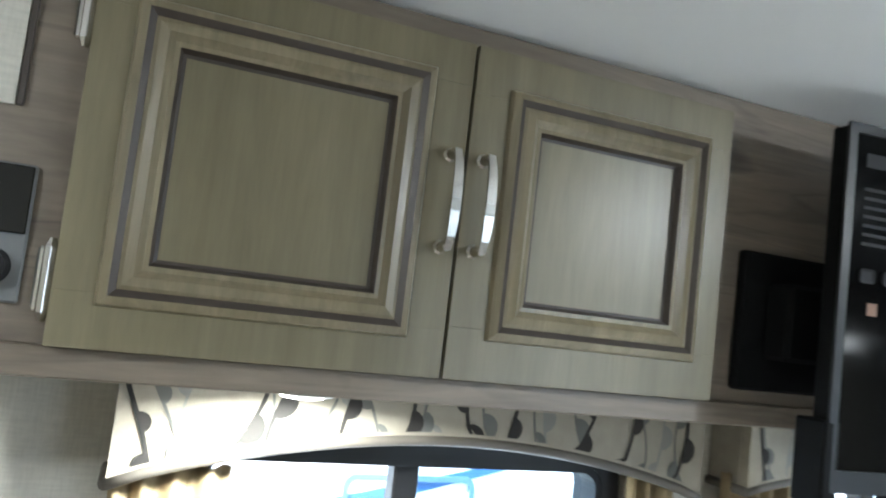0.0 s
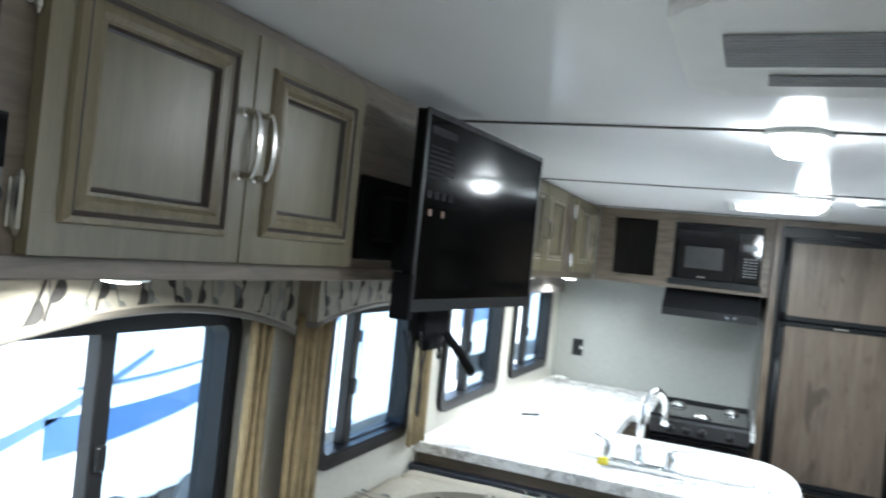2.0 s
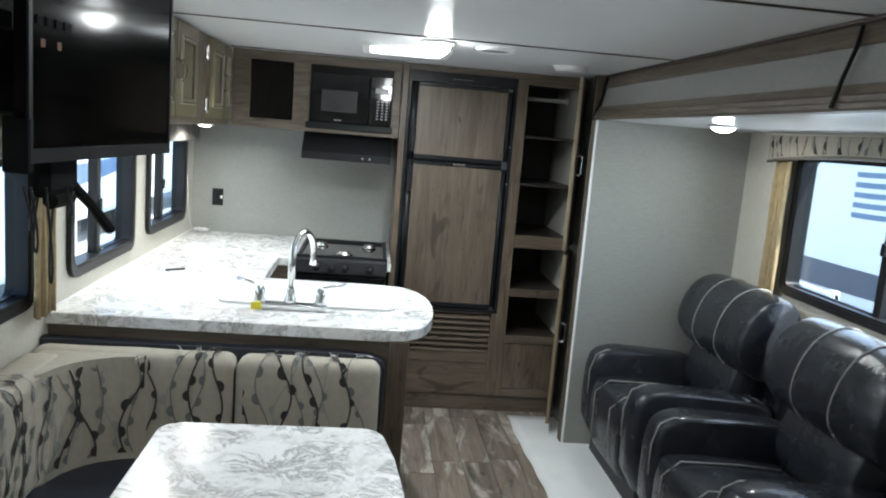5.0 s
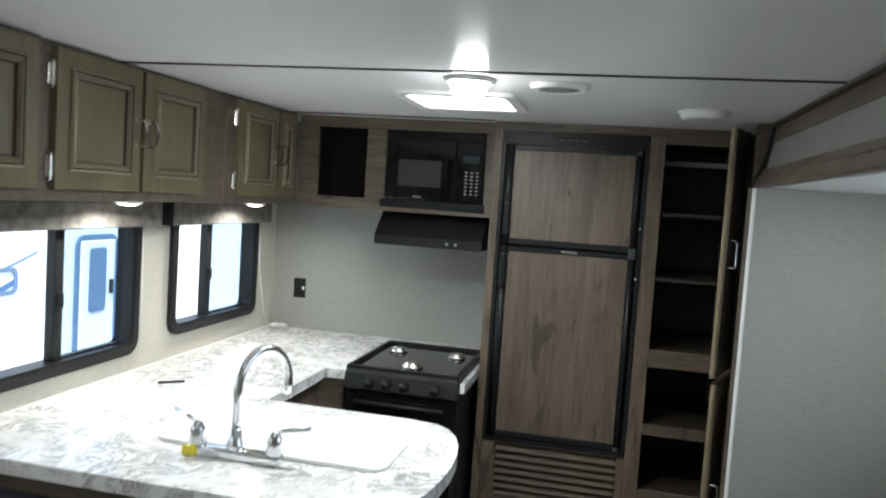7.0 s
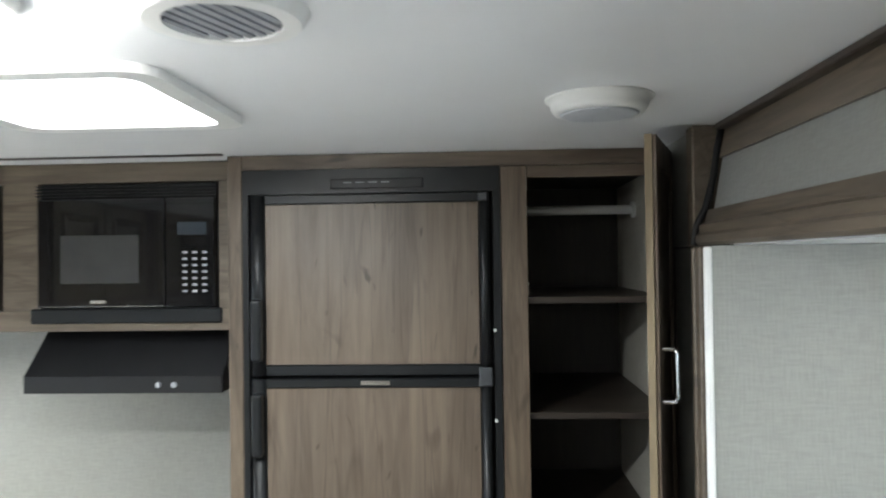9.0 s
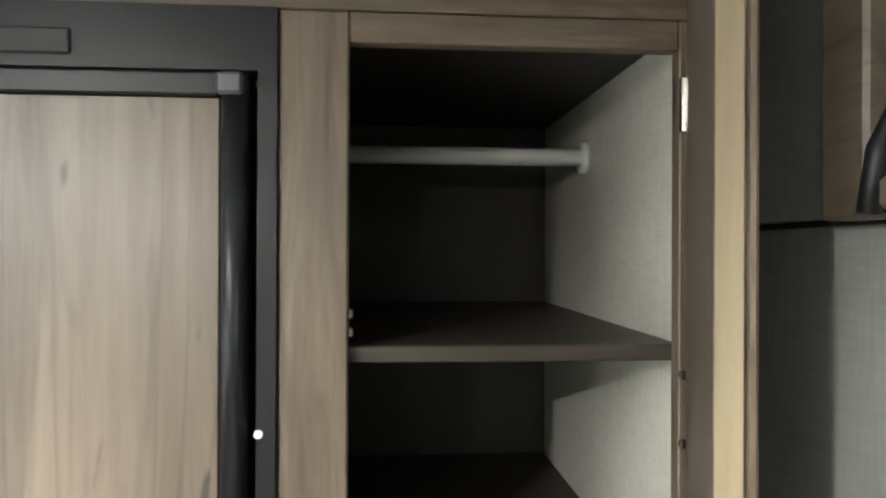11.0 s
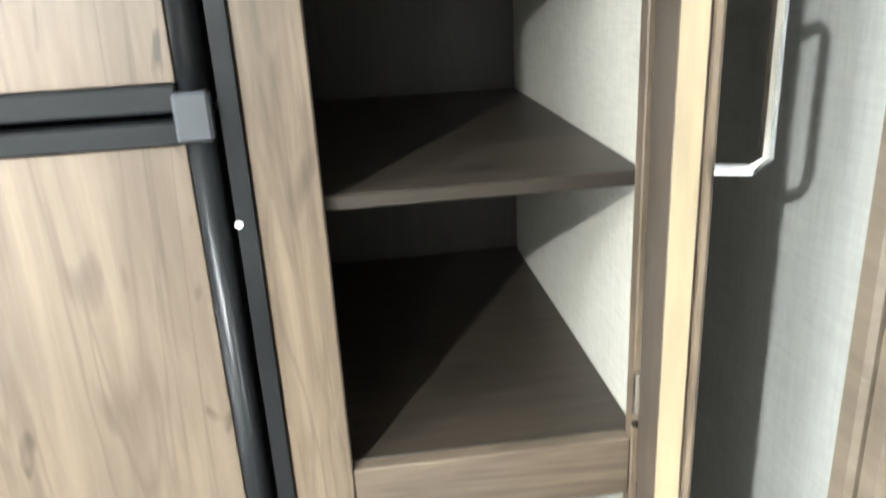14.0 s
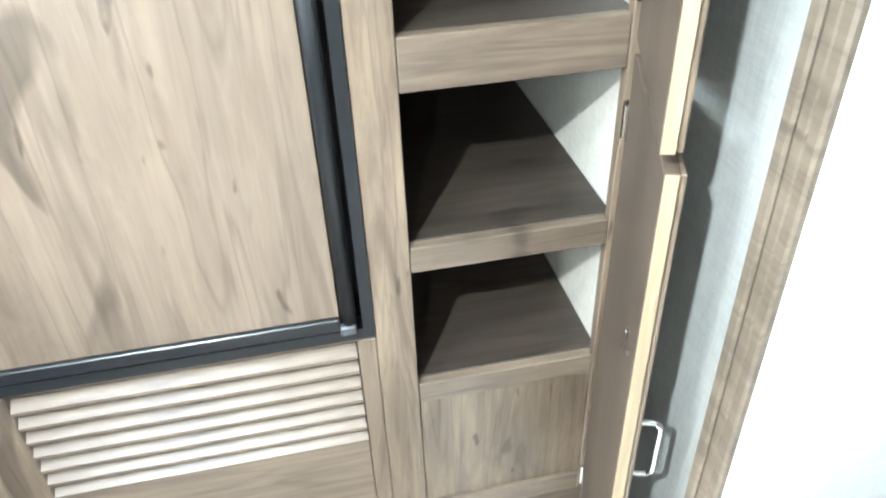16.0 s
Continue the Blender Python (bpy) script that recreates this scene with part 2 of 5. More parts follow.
def wallpaper(name, color):
    """Woven vinyl wall covering: fine threads with faint streaks."""
    m = material(name, color, 0.55)
    _, link, p = kit(m)
    weft = noise_tex(m, mapped(m, (1, 1, 0.12)), 230, 3, 0.6)
    warp = noise_tex(m, mapped(m, (0.12, 0.12, 1)), 230, 3, 0.6)
    blot = noise_tex(m, mapped(m, (1, 1, 1)), 2.2, 4, 0.6)
    col = ramp(m, mix(m, weft, warp, 0.5), (0.35, [c * 0.88 for c in color]), (0.6, [min(1, c * 1.06) for c in color]))
    link(mix(m, col, ramp(m, blot, (0.3, g(0.88)), (0.7, g(1.0))), 0.7, "MULTIPLY"), p.inputs["Base Color"])
    bump(m, mix(m, weft, warp, 0.5), 0.32, 0.0009)
    return m


LEATHER = leather()
MARBLE = marble()
WALLP = wallpaper("woven_wall_covering", (0.56, 0.535, 0.465))
HEADGREY = wallpaper("header_grey_covering", (0.25, 0.25, 0.235))
WALLG = wallpaper("grey_wall_covering", (0.305, 0.307, 0.284))


def glass(name, color):
    m = bpy.data.materials.new(name)
    m.use_nodes = True
    t = m.node_tree
    t.nodes.clear()
    out, tr, gl, mx, fr, mul = [t.nodes.new("ShaderNode" + k) for k in ("OutputMaterial", "BsdfTransparent", "BsdfGlossy", "MixShader", "LayerWeight", "Math")]
    tr.inputs[0].default_value = (*color, 1)
    gl.inputs["Roughness"].default_value = 0.02
    fr.inputs[0].default_value = 0.25
    mul.operation = "MULTIPLY"
    mul.inputs[1].default_value = 0.22
    t.links.new(fr.outputs["Facing"], mul.inputs[0])
    t.links.new(mul.outputs[0], mx.inputs[0])
    t.links.new(tr.outputs[0], mx.inputs[1])
    t.links.new(gl.outputs[0], mx.inputs[2])
    t.links.new(mx.outputs[0], out.inputs[0])
    return m


CLEAR = glass("clear_pane", (0.95, 0.97, 0.98))
PALE = glass("lightly_tinted_pane", (0.80, 0.86, 0.90))
TINT = glass("tinted_pane", (0.68, 0.76, 0.82))


# ---- mesh tools ----
def put(name, bm, mats, parent=None, smooth=False, split=False):
    if split:
        bm.verts.index_update()
        bm.verts.ensure_lookup_table()
        left, last = set(bm.verts), None
        groups = []
        while left:
            todo, seen = [left.pop()], []
            while todo:
                v = todo.pop()
                seen.append(v)
                for e in v.link_edges:
                    o = e.other_vert(v)
                    if o in left:
                        left.remove(o)
                        todo.append(o)
            groups.append(sorted(v.index for v in seen))
        for keep in sorted(groups):
            one = bm.copy()
            one.verts.ensure_lookup_table()
            inside = set(keep)
            bmesh.ops.delete(one, geom=[v for v in one.verts if v.index not in inside], context="VERTS")
            last = put(name, one, mats, parent, smooth)
        bm.free()
        return last
    me = bpy.data.meshes.new(name)
    bmesh.ops.recalc_face_normals(bm, faces=bm.faces)
    bm.to_mesh(me)
    bm.free()
    for m in mats if isinstance(mats, (list, tuple)) else (mats,):
        me.materials.append(m)
    if smooth:
        for f in me.polygons:
            f.use_smooth = True
    ob = new(name, me)
    if parent:
        ob.parent = parent
        ob.matrix_parent_inverse = parent.matrix_basis.inverted()
    return ob


def base(name, loc, label, category, group="", kind=""):
    """An Empty at a thing's base, that holds its parts."""
    ob = new(name)
    ob.empty_display_size = 0.05
    ob.matrix_basis = Matrix.Translation(loc)
    return tagged(ob, label, category, group, kind)


def add_box(bm, lo, hi, bevel=0.0, seg=1, turn=None):
    made = bmesh.ops.create_cube(bm, size=1)["verts"]
    for v in made:
        v.co = Vector([(l + h) / 2 + c * (h - l) for l, h, c in zip(lo, hi, v.co)])
    if bevel:
        edges = list({e for v in made for e in v.link_edges})
        made = bmesh.ops.bevel(bm, geom=edges, offset=bevel, segments=seg, profile=0.5, affect="EDGES")["verts"]
    if turn:
        for v in made:
            v.co = turn @ v.co
    return made


def box(name, lo, hi, m, parent=None, bevel=0.002, seg=1, turn=None, smooth=False):
    bm = bmesh.new()
    add_box(bm, lo, hi, bevel, seg, turn)
    return put(name, bm, m, parent, smooth)


def boxes(name, spans, m, parent=None, bevel=0.0):
    bm = bmesh.new()
    for lo, hi in spans:
        add_box(bm, lo, hi, bevel)
    return put(name, bm, m, parent, False, True)


def add_prism(bm, outline, axis, a, b):
    """A polygon in the two other axes, drawn out along one axis from a to b."""
    def at(p, d):
        return {"x": (d, p[0], p[1]), "y": (p[0], d, p[1]), "z": (p[0], p[1], d)}[axis]
    lower = [bm.verts.new(at(p, a)) for p in outline]
    upper = [bm.verts.new(at(p, b)) for p in outline]
    bm.faces.new(lower)
    bm.faces.new(upper[::-1])
    n = len(outline)
    for i in range(n):
        bm.faces.new((lower[i], lower[(i + 1) % n], upper[(i + 1) % n], upper[i]))
    return lower + upper


def prism(name, outline, axis, a, b, m, parent=None, bevel=0.0, seg=2, smooth=False):
    bm = bmesh.new()
    add_prism(bm, outline, axis, a, b)
    if bevel:
        caps = [f for f in bm.faces if len(f.verts) == len(outline)]
        edges = list({e for f in caps for e in f.edges})
        bmesh.ops.bevel(bm, geom=edges, offset=bevel, segments=seg, profile=0.5, affect="EDGES")
    return put(name, bm, m, parent, smooth)


def rounded(x0, y0, x1, y1, r, n=6):
    """A rectangle's outline with round corners."""
    pts = []
    for cx, cy, s in ((x1 - r, y1 - r, 0), (x0 + r, y1 - r, 90), (x0 + r, y0 + r, 180), (x1 - r, y0 + r, 270)):
        for i in range(n + 1):
            a = radians(s + 90 * i / n)
            pts.append((cx + r * math.cos(a), cy + r * math.sin(a)))
    return pts


def add_ring(bm, outer, inner, axis, a, b):
    def at(p, d):
        return {"x": (d, p[0], p[1]), "y": (p[0], d, p[1]), "z": (p[0], p[1], d)}[axis]
    rows = [[bm.verts.new(at(p, d)) for p in loop] for loop, d in ((outer, a), (outer, b), (inner, b), (inner, a))]
    n = len(outer)
    for k in range(4):
        one, two = rows[k], rows[(k + 1) % 4]
        for i in range(n):
            bm.faces.new((one[i], one[(i + 1) % n], two[(i + 1) % n], two[i]))


def add_tube(bm, path, r, res=8, caps=True):
    pts = [Vector(p) for p in path]
    rings, ref = [], None
    for i, p in enumerate(pts):
        d = (pts[min(i + 1, len(pts) - 1)] - pts[max(i - 1, 0)]).normalized()
        if ref is None:
            ref = d.orthogonal().normalized()
        side = (ref - d * ref.dot(d)).normalized()
        ref = side
        up = d.cross(side)
        rr = r[i] if isinstance(r, (list, tuple)) else r
        rings.append([bm.verts.new(p + (side * math.cos(6.2832 * k / res) + up * math.sin(6.2832 * k / res)) * rr) for k in range(res)])
    for one, two in zip(rings, rings[1:]):
        for k in range(res):
            bm.faces.new((one[k], one[(k + 1) % res], two[(k + 1) % res], two[k]))
    if caps:
        bm.faces.new(rings[0])
        bm.faces.new(rings[-1][::-1])


def tube(name, path, r, m, parent=None, res=8):
    bm = bmesh.new()
    add_tube(bm, path, r, res)
    return put(name, bm, m, parent, True)


def lathe(name, profile, centre, m, parent=None, seg=28, smooth=True):
    """A turned shape about a vertical axis; profile: (radius, height) from bottom to top."""
    bm = bmesh.new()
    rings = [[bm.verts.new((centre[0] + r * math.cos(6.2832 * k / seg), centre[1] + r * math.sin(6.2832 * k / seg), centre[2] + z))
              for k in range(seg)] for r, z in profile]
    for one, two in zip(rings, rings[1:]):
        for k in range(seg):
            bm.faces.new((one[k], one[(k + 1) % seg], two[(k + 1) % seg], two[k]))
    bm.faces.new(rings[0])
    bm.faces.new(rings[-1][::-1])
    return put(name, bm, m, parent, smooth)


def holed_wall(name, axis, at, thick, u0, u1, z0, z1, holes, m, label):
    """A wall with real openings; holes: (u0, u1, z0, z1) along the wall."""
    us = sorted({u0, u1, *[h[0] for h in holes], *[h[1] for h in holes]})
    zs = sorted({z0, z1, *[h[2] for h in holes], *[h[3] for h in holes]})
    bm = bmesh.new()
    for a, b in zip(us, us[1:]):
        for c, d in zip(zs, zs[1:]):
            if any(h[0] <= a and b <= h[1] and h[2] <= c and d <= h[3] for h in holes):
                continue
            if axis == "x":
                add_box(bm, (min(at, at + thick), a, c), (max(at, at + thick), b, d))
            else:
                add_box(bm, (a, min(at, at + thick), c), (b, max(at, at + thick), d))
    return tagged(put(name, bm, m), label, "wall", "", "structure")


# ---- structure ----
WINDOWS = {  # y0, y1, z0, z1 of the frames, and the bar's y
    "window_1": (0.245, 0.975, 0.94, 1.475, 0.595), "window_2": (1.385, 2.03, 0.965, 1.475, 1.605),
    "window_3": (2.325, 3.075, 0.99, 1.53, 2.675), "window_4": (3.285, 4.035, 1.015, 1.53, 3.61)}
FW = 0.034
holes = [(a + FW - 0.006, b - FW + 0.006, c + FW - 0.006, d - FW + 0.006) for a, b, c, d, _ in WINDOWS.values()]
holed_wall("wall_west", "x", XW, -0.06, -1.75, YK + 0.36, 0.0, ZC + 0.02, holes, WALLP, "cream woven vinyl wall with four windows")
holed_wall("wall_north", "y", YK, 0.06, XW, 0.10, 0.0, ZC + 0.02, [], WALLG, "grey-green woven vinyl kitchen end wall")
holed_wall("wall_south", "y", -1.75, -0.06, XW - 0.06, 1.20, 0.0, ZC + 0.02, [], WALLP, "plain woven vinyl wall behind the walkway")
holed_wall("wall_east", "x", XS + 0.02, 0.06, -1.75, 0.62, 0.0, ZC + 0.02, [], WALLP, "plain woven vinyl side wall")
SLIDEWIN = (1.597, 2.852, 1.018, 1.685, 2.202)
a, b, c, d, _ = SLIDEWIN
holed_wall("wall_slide_back", "x", XB, 0.06, 0.56, YE + 0.06, 0.0, ZS + 0.02, [(a + FW - 0.006, b - FW + 0.006, c + FW - 0.006, d - FW + 0.006)],
           WALLP, "cream slide-out back wall with a window")
holed_wall("wall_slide_end", "y", YE, 0.05, 1.0995, XB, 0.0, ZS, [], WALLG, "pale grey-green slide-out end wall")
holed_wall("wall_slide_near", "y", 0.62, -0.05, XS + 0.08, XB, 0.0, ZS, [], WALLG, "plain slide-out end wall")
holed_wall("wall_return", "x", 1.1410, 0.012, 3.4215, YF + 0.018, 0.0, 1.764, [], WALLG, "narrow grey woven wall beside the pantry")
tagged(box("ceiling", (XW - 0.06, -1.81, ZC), (XS + 0.09, YK + 0.42, ZC + 0.06), CEIL, None, 0), "white vinyl ceiling panels", "ceiling", "", "structure")
bm = bmesh.new()
add_box(bm, (1.142, 0.56, ZS + 0.0005), (XB + 0.06, 3.371, ZS + 0.05))
add_box(bm, (1.1825, 3.371, ZS + 0.0005), (XB + 0.06, YE + 0.06, ZS + 0.05))
tagged(put("ceiling_slide", bm, CEIL), "pale slide-out ceiling", "ceiling", "", "structure")
holed_wall("wall_outer_north", "y", YK + 0.36, 0.06, XW - 0.06, 1.26, 0.0, ZC + 0.02, [], WALLP, "plain outer end wall behind the cabinets")
holed_wall("wall_outer_east", "x", 1.2020, 0.05, YE + 0.051, YK + 0.36, 0.0, ZC + 0.02, [], WALLP, "plain outer side wall behind the pantry")
bm = bmesh.new()
add_box(bm, (XW - 0.06, -1.81, -0.08), (1.2, YK + 0.42, -0.006))
add_box(bm, (1.2, 0.55, -0.08), (XB + 0.06, YE + 0.06, -0.006))
floor = tagged(put("floor", bm, SHADEWOOD), "brown vinyl plank floor", "floor", "", "structure")


def seam(y, x0, x1):
    tagged(box("trim", (x0, y - 0.008, ZC - 0.004), (x1, y + 0.008, ZC - 0.0005), TRIM, None, 0.001), "dark strip over a ceiling joint", "trim", "ceiling strips", "structure")


seam(2.575, -0.86, 1.150)
seam(1.325, -0.86, 1.150)
seam(3.765, -0.84, 0.095)


def window(name, axis_at, sign, y0, y1, z0, z1, bar, label):
    """A sliding window with a black frame, a bar and two panes; sign: towards the room."""
    w = base(name, (axis_at, (y0 + y1) / 2, z0), label, "window", "", "structure")
    bm = bmesh.new()
    front, back = axis_at + sign * 0.020, axis_at - sign * 0.055
    add_ring(bm, rounded(y0, z0, y1, z1, 0.062), rounded(y0 + FW, z0 + FW, y1 - FW, z1 - FW, 0.034), "x", axis_at + sign * 0.001, front)
    add_ring(bm, rounded(y0 + FW - 0.004, z0 + FW - 0.004, y1 - FW + 0.004, z1 - FW + 0.004, 0.036),
             rounded(y0 + FW + 0.010, z0 + FW + 0.010, y1 - FW - 0.010, z1 - FW - 0.010, 0.03), "x", front - sign * 0.004, back)
    put("frame", bm, BLACK, w)
    mid = axis_at - sign * 0.028
    box("bar", (mid - 0.016, bar - 0.021, z0 + FW), (mid + 0.022, bar + 0.021, z1 - FW), BLACK, w, 0.003)
    box("latch", (min(mid + sign * 0.02, mid + sign * 0.034), bar - 0.012, (z0 + z1) / 2 - 0.05), (max(mid + sign * 0.02, mid + sign * 0.034), bar + 0.012, (z0 + z1) / 2), GRAPHITE, w, 0.003)
    lower = box("pane", (mid - 0.012, y0 + FW, z0 + FW), (mid - 0.008, bar - 0.01, z1 - FW), CLEAR if sign > 0 else PALE, w, 0)
    upper = box("pane", (mid - 0.004, bar + 0.01, z0 + FW), (mid + 0.000, y1 - FW, z1 - FW), TINT if sign > 0 else PALE, w, 0)
    for p in (lower, upper):
        p.visible_shadow = False
    box("rail", (mid - 0.008, bar + 0.02, z0 + FW), (mid + 0.012, y1 - FW, z0 + FW + 0.016), BLACK, w, 0.002)
    return w


for name, (y0, y1, z0, z1, bar) in WINDOWS.items():
    window(name, XW, 1, y0, y1, z0, z1, bar, "black-framed sliding window with rounded corners")
window("window_5", XB, -1, *SLIDEWIN, "wide black-framed sliding window behind the recliners")


def planks():
    """Vinyl floor planks, staggered, each its own piece."""
    kinds = []
    for k in range(5):
        bm = bmesh.new()
        add_box(bm, (-0.0735, -0.30, -0.006), (0.0735, 0.30, 0.0), 0.0012)
        me = bpy.data.meshes.new("plank")
        bm.to_mesh(me)
        bm.free()
        me.materials.append(PLANK)
        kinds.append(me)
    rng = random.Random(4)
    for i in range(20):
        x = -1.06 + i * 0.149
        y = -1.9 + rng.random() * 0.6
        while y < 4.25:
            if not (x < 0.0 and y > 2.3) and not (x < -0.2 and 0.4 < y < 2.3) and not (x > 1.12 and not 0.6 < y < 2.9) and x < 1.95:
                ob = new("plank", rng.choice(kinds))
                ob.location = (x, y + 0.30, 0.0)
                ob.parent = floor
            y += 0.602


# ---- cabinets ----
def bow_handle(parent, x, y, z0, z1, out, m=NICKEL, vertical=True):
    """A flat bow pull on two feet; out: (dx, dy) away from the door."""
    bm = bmesh.new()
    n = 9
    dx, dy = out
    sx, sy = (-dy, dx)
    loops = []
    for i in range(n):
        f = i / (n - 1)
        z = z0 + (z1 - z0) * f
        lift = 0.019 + 0.011 * max(0.0, math.sin(math.pi * f)) ** 0.6
        w = 0.0040 + 0.0015 * math.sin(math.pi * f)
        ring = []
        for a, b in ((-w, 0), (w, 0), (w, 0.004), (-w, 0.004)):
            ring.append(bm.verts.new((x + dx * (lift + b) + sx * a, y + dy * (lift + b) + sy * a, z)))
        loops.append(ring)
    for one, two in zip(loops, loops[1:]):
        for k in range(4):
            bm.faces.new((one[k], one[(k + 1) % 4], two[(k + 1) % 4], two[k]))
    bm.faces.new(loops[0])
    bm.faces.new(loops[-1][::-1])
    for z in (z0 + 0.004, z1 - 0.004):
        add_tube(bm, [(x, y, z), (x + dx * 0.003, y + dy * 0.003, z), (x + dx * 0.021, y + dy * 0.021, z)], [0.0085, 0.0058, 0.0050], 8)
    return put("handle", bm, m, parent, False)


def wall_door(parent, x, y0, y1, z0, z1, edge, mw, handle_y=None, hz=None):
    """A cabinet door that faces +x, with an applied moulding round a sunk panel."""
    d = put("door", _door_mesh(x, y0, y1, z0, z1, edge, mw), [CAB, MOULD, TRIM], parent)
    if handle_y:
        bow_handle(d, x + 0.001, handle_y, hz[0], hz[1], (1, 0))
    return d


def _door_mesh(x, y0, y1, z0, z1, edge, mw):
    bm = bmesh.new()
    t = 0.020
    a0, a1, b0, b1 = y0 + edge[0], y1 - edge[1], z0 + edge[2], z1 - edge[3]
    # four boards round the panel
    for lo, hi in (((x - t, y0, z0), (x, y1, b0 + 0.012)), ((x - t, y0, b1 - 0.012), (x, y1, z1)),
                   ((x - t, y0, b0 + 0.012), (x, a0 + 0.012, b1 - 0.012)), ((x - t, a1 - 0.012, b0 + 0.012), (x, y1, b1 - 0.012))):
        add_box(bm, lo, hi, 0.0004)
    # sunk panel
    add_box(bm, (x - 0.016, a0 + mw * 0.5, b0 + mw * 0.5), (x - 0.006, a1 - mw * 0.5, b1 - mw * 0.5))
    # stepped moulding, outside in
    steps = ((0.0, 0.0005), (0.05, 0.006), (0.22, 0.0105), (0.36, 0.006), (0.44, 0.0085), (0.62, 0.0105), (0.76, 0.003), (0.86, 0.0035), (0.93, -0.0045), (1.0, -0.0055))
    loops = []
    for f, h in steps:
        o = f * mw
        loops.append([bm.verts.new((x + h, yy, zz)) for yy, zz in ((a0 + o, b0 + o), (a1 - o, b0 + o), (a1 - o, b1 - o), (a0 + o, b1 - o))])
    for k, (one, two) in enumerate(zip(loops, loops[1:])):
        for i in range(4):
            f = bm.faces.new((one[i], one[(i + 1) % 4], two[(i + 1) % 4], two[i]))
            f.material_index = 2 if k in (2, 7, 8) else 1
    return bm


def hinge(parent, x, y, z):
    bm = bmesh.new()
    add_box(bm, (x, y - 0.009, z - 0.030), (x + 0.006, y + 0.006, z + 0.030), 0.002)
    add_tube(bm, [(x + 0.008, y + 0.002, z - 0.038), (x + 0.009, y + 0.002, z - 0.03), (x + 0.009, y + 0.002, z + 0.03), (x + 0.008, y + 0.002, z + 0.038)], [0.003, 0.0062, 0.0062, 0.003], 8)
    return put("hinge", bm, NICKEL, parent)


def entertainment_cabinet():
    """The upper cabinet with two doors over the dinette window."""
    x = -0.79
    c = base("upper_cabinet", (x - 0.17, 0.4, 1.57), "brown glazed two-door upper cabinet hung below the ceiling", "cabinet")
    box("body", (XW + 0.001, -0.62, 1.600), (x, 1.20, ZC - 0.001), CABRAIL, c, 0.001)
    box("rail", (XW + 0.001, -0.62, 1.570), (x + 0.004, 1.20, 1.600), CABRAIL, c, 0.002)
    box("panel", (x + 0.001, -0.60, 1.815), (x + 0.004, 0.040, ZC - 0.004), WALLP, c, 0.0005)
    box("trim", (x + 0.001, 0.041, 1.815), (x + 0.007, 0.047, ZC - 0.004), TRIM, c, 0.001)
    for y0, y1, e, hy in ((0.095, 0.4795, (0.036, 0.043, 0.040, 0.037), 0.462), (0.4835, 0.8480, (0.044, 0.034, 0.045, 0.042), 0.502)):
        d = wall_door(c, x + 0.023, y0, y1, 1.601, 1.974, e, 0.049, hy, (1.738, 1.848))
        if y0 < 0.2:
            for z in (1.660, 1.918):
                hinge(d, x + 0.001, y0 - 0.008, z)
    box("mount_plate", (x + 0.001, 0.893, 1.618), (x + 0.016, 1.13, 1.800), MATTE, c, 0.003)
    bm = bmesh.new()
    for y in (0.96, 1.0):
        add_box(bm, (x + 0.016, y, 1.68), (x + 0.018, y + 0.02, 1.683))
    put("screw_slots", bm, NICKEL, c, False, True)
    return c


entertainment_cabinet()


def radio():
    x = -0.789
    r = base("radio", (x, -0.05, 1.635), "wall radio with black display and grey face", "radio")
    box("face", (x, -0.16, 1.635), (x + 0.006, 0.068, 1.762), plain("radio_face", (0.16, 0.165, 0.165), 0.5), r, 0.002)
    box("display", (x + 0.006, -0.16, 1.698), (x + 0.010, 0.066, 1.760), GLOSS, r, 0.001)
    bm = bmesh.new()
    for z in (1.7205, 1.7335):
        for y in (-0.012, -0.004):
            add_box(bm, (x + 0.010, y - 0.0006, z - 0.005), (x + 0.0106, y + 0.0006, z + 0.005))
    for z in (1.7145, 1.727, 1.7395):
        add_box(bm, (x + 0.010, -0.0115, z - 0.0006), (x + 0.0106, -0.0045, z + 0.0006))
    put("digit", bm, BLUEDIGIT, r, False, True)
    bm = bmesh.new()
    add_tube(bm, [(x + 0.006, 0.042, 1.667), (x + 0.010, 0.042, 1.667), (x + 0.024, 0.042, 1.667)], [0.017, 0.016, 0.0145], 20)
    put("knob", bm, BLACK, r)
    bm = bmesh.new()
    for y in (0.005, 0.017, -0.02):
        add_tube(bm, [(x + 0.006, y, 1.688), (x + 0.009, y, 1.688)], 0.003, 8)
    put("button", bm, BLACK, r, False, True)


radio()


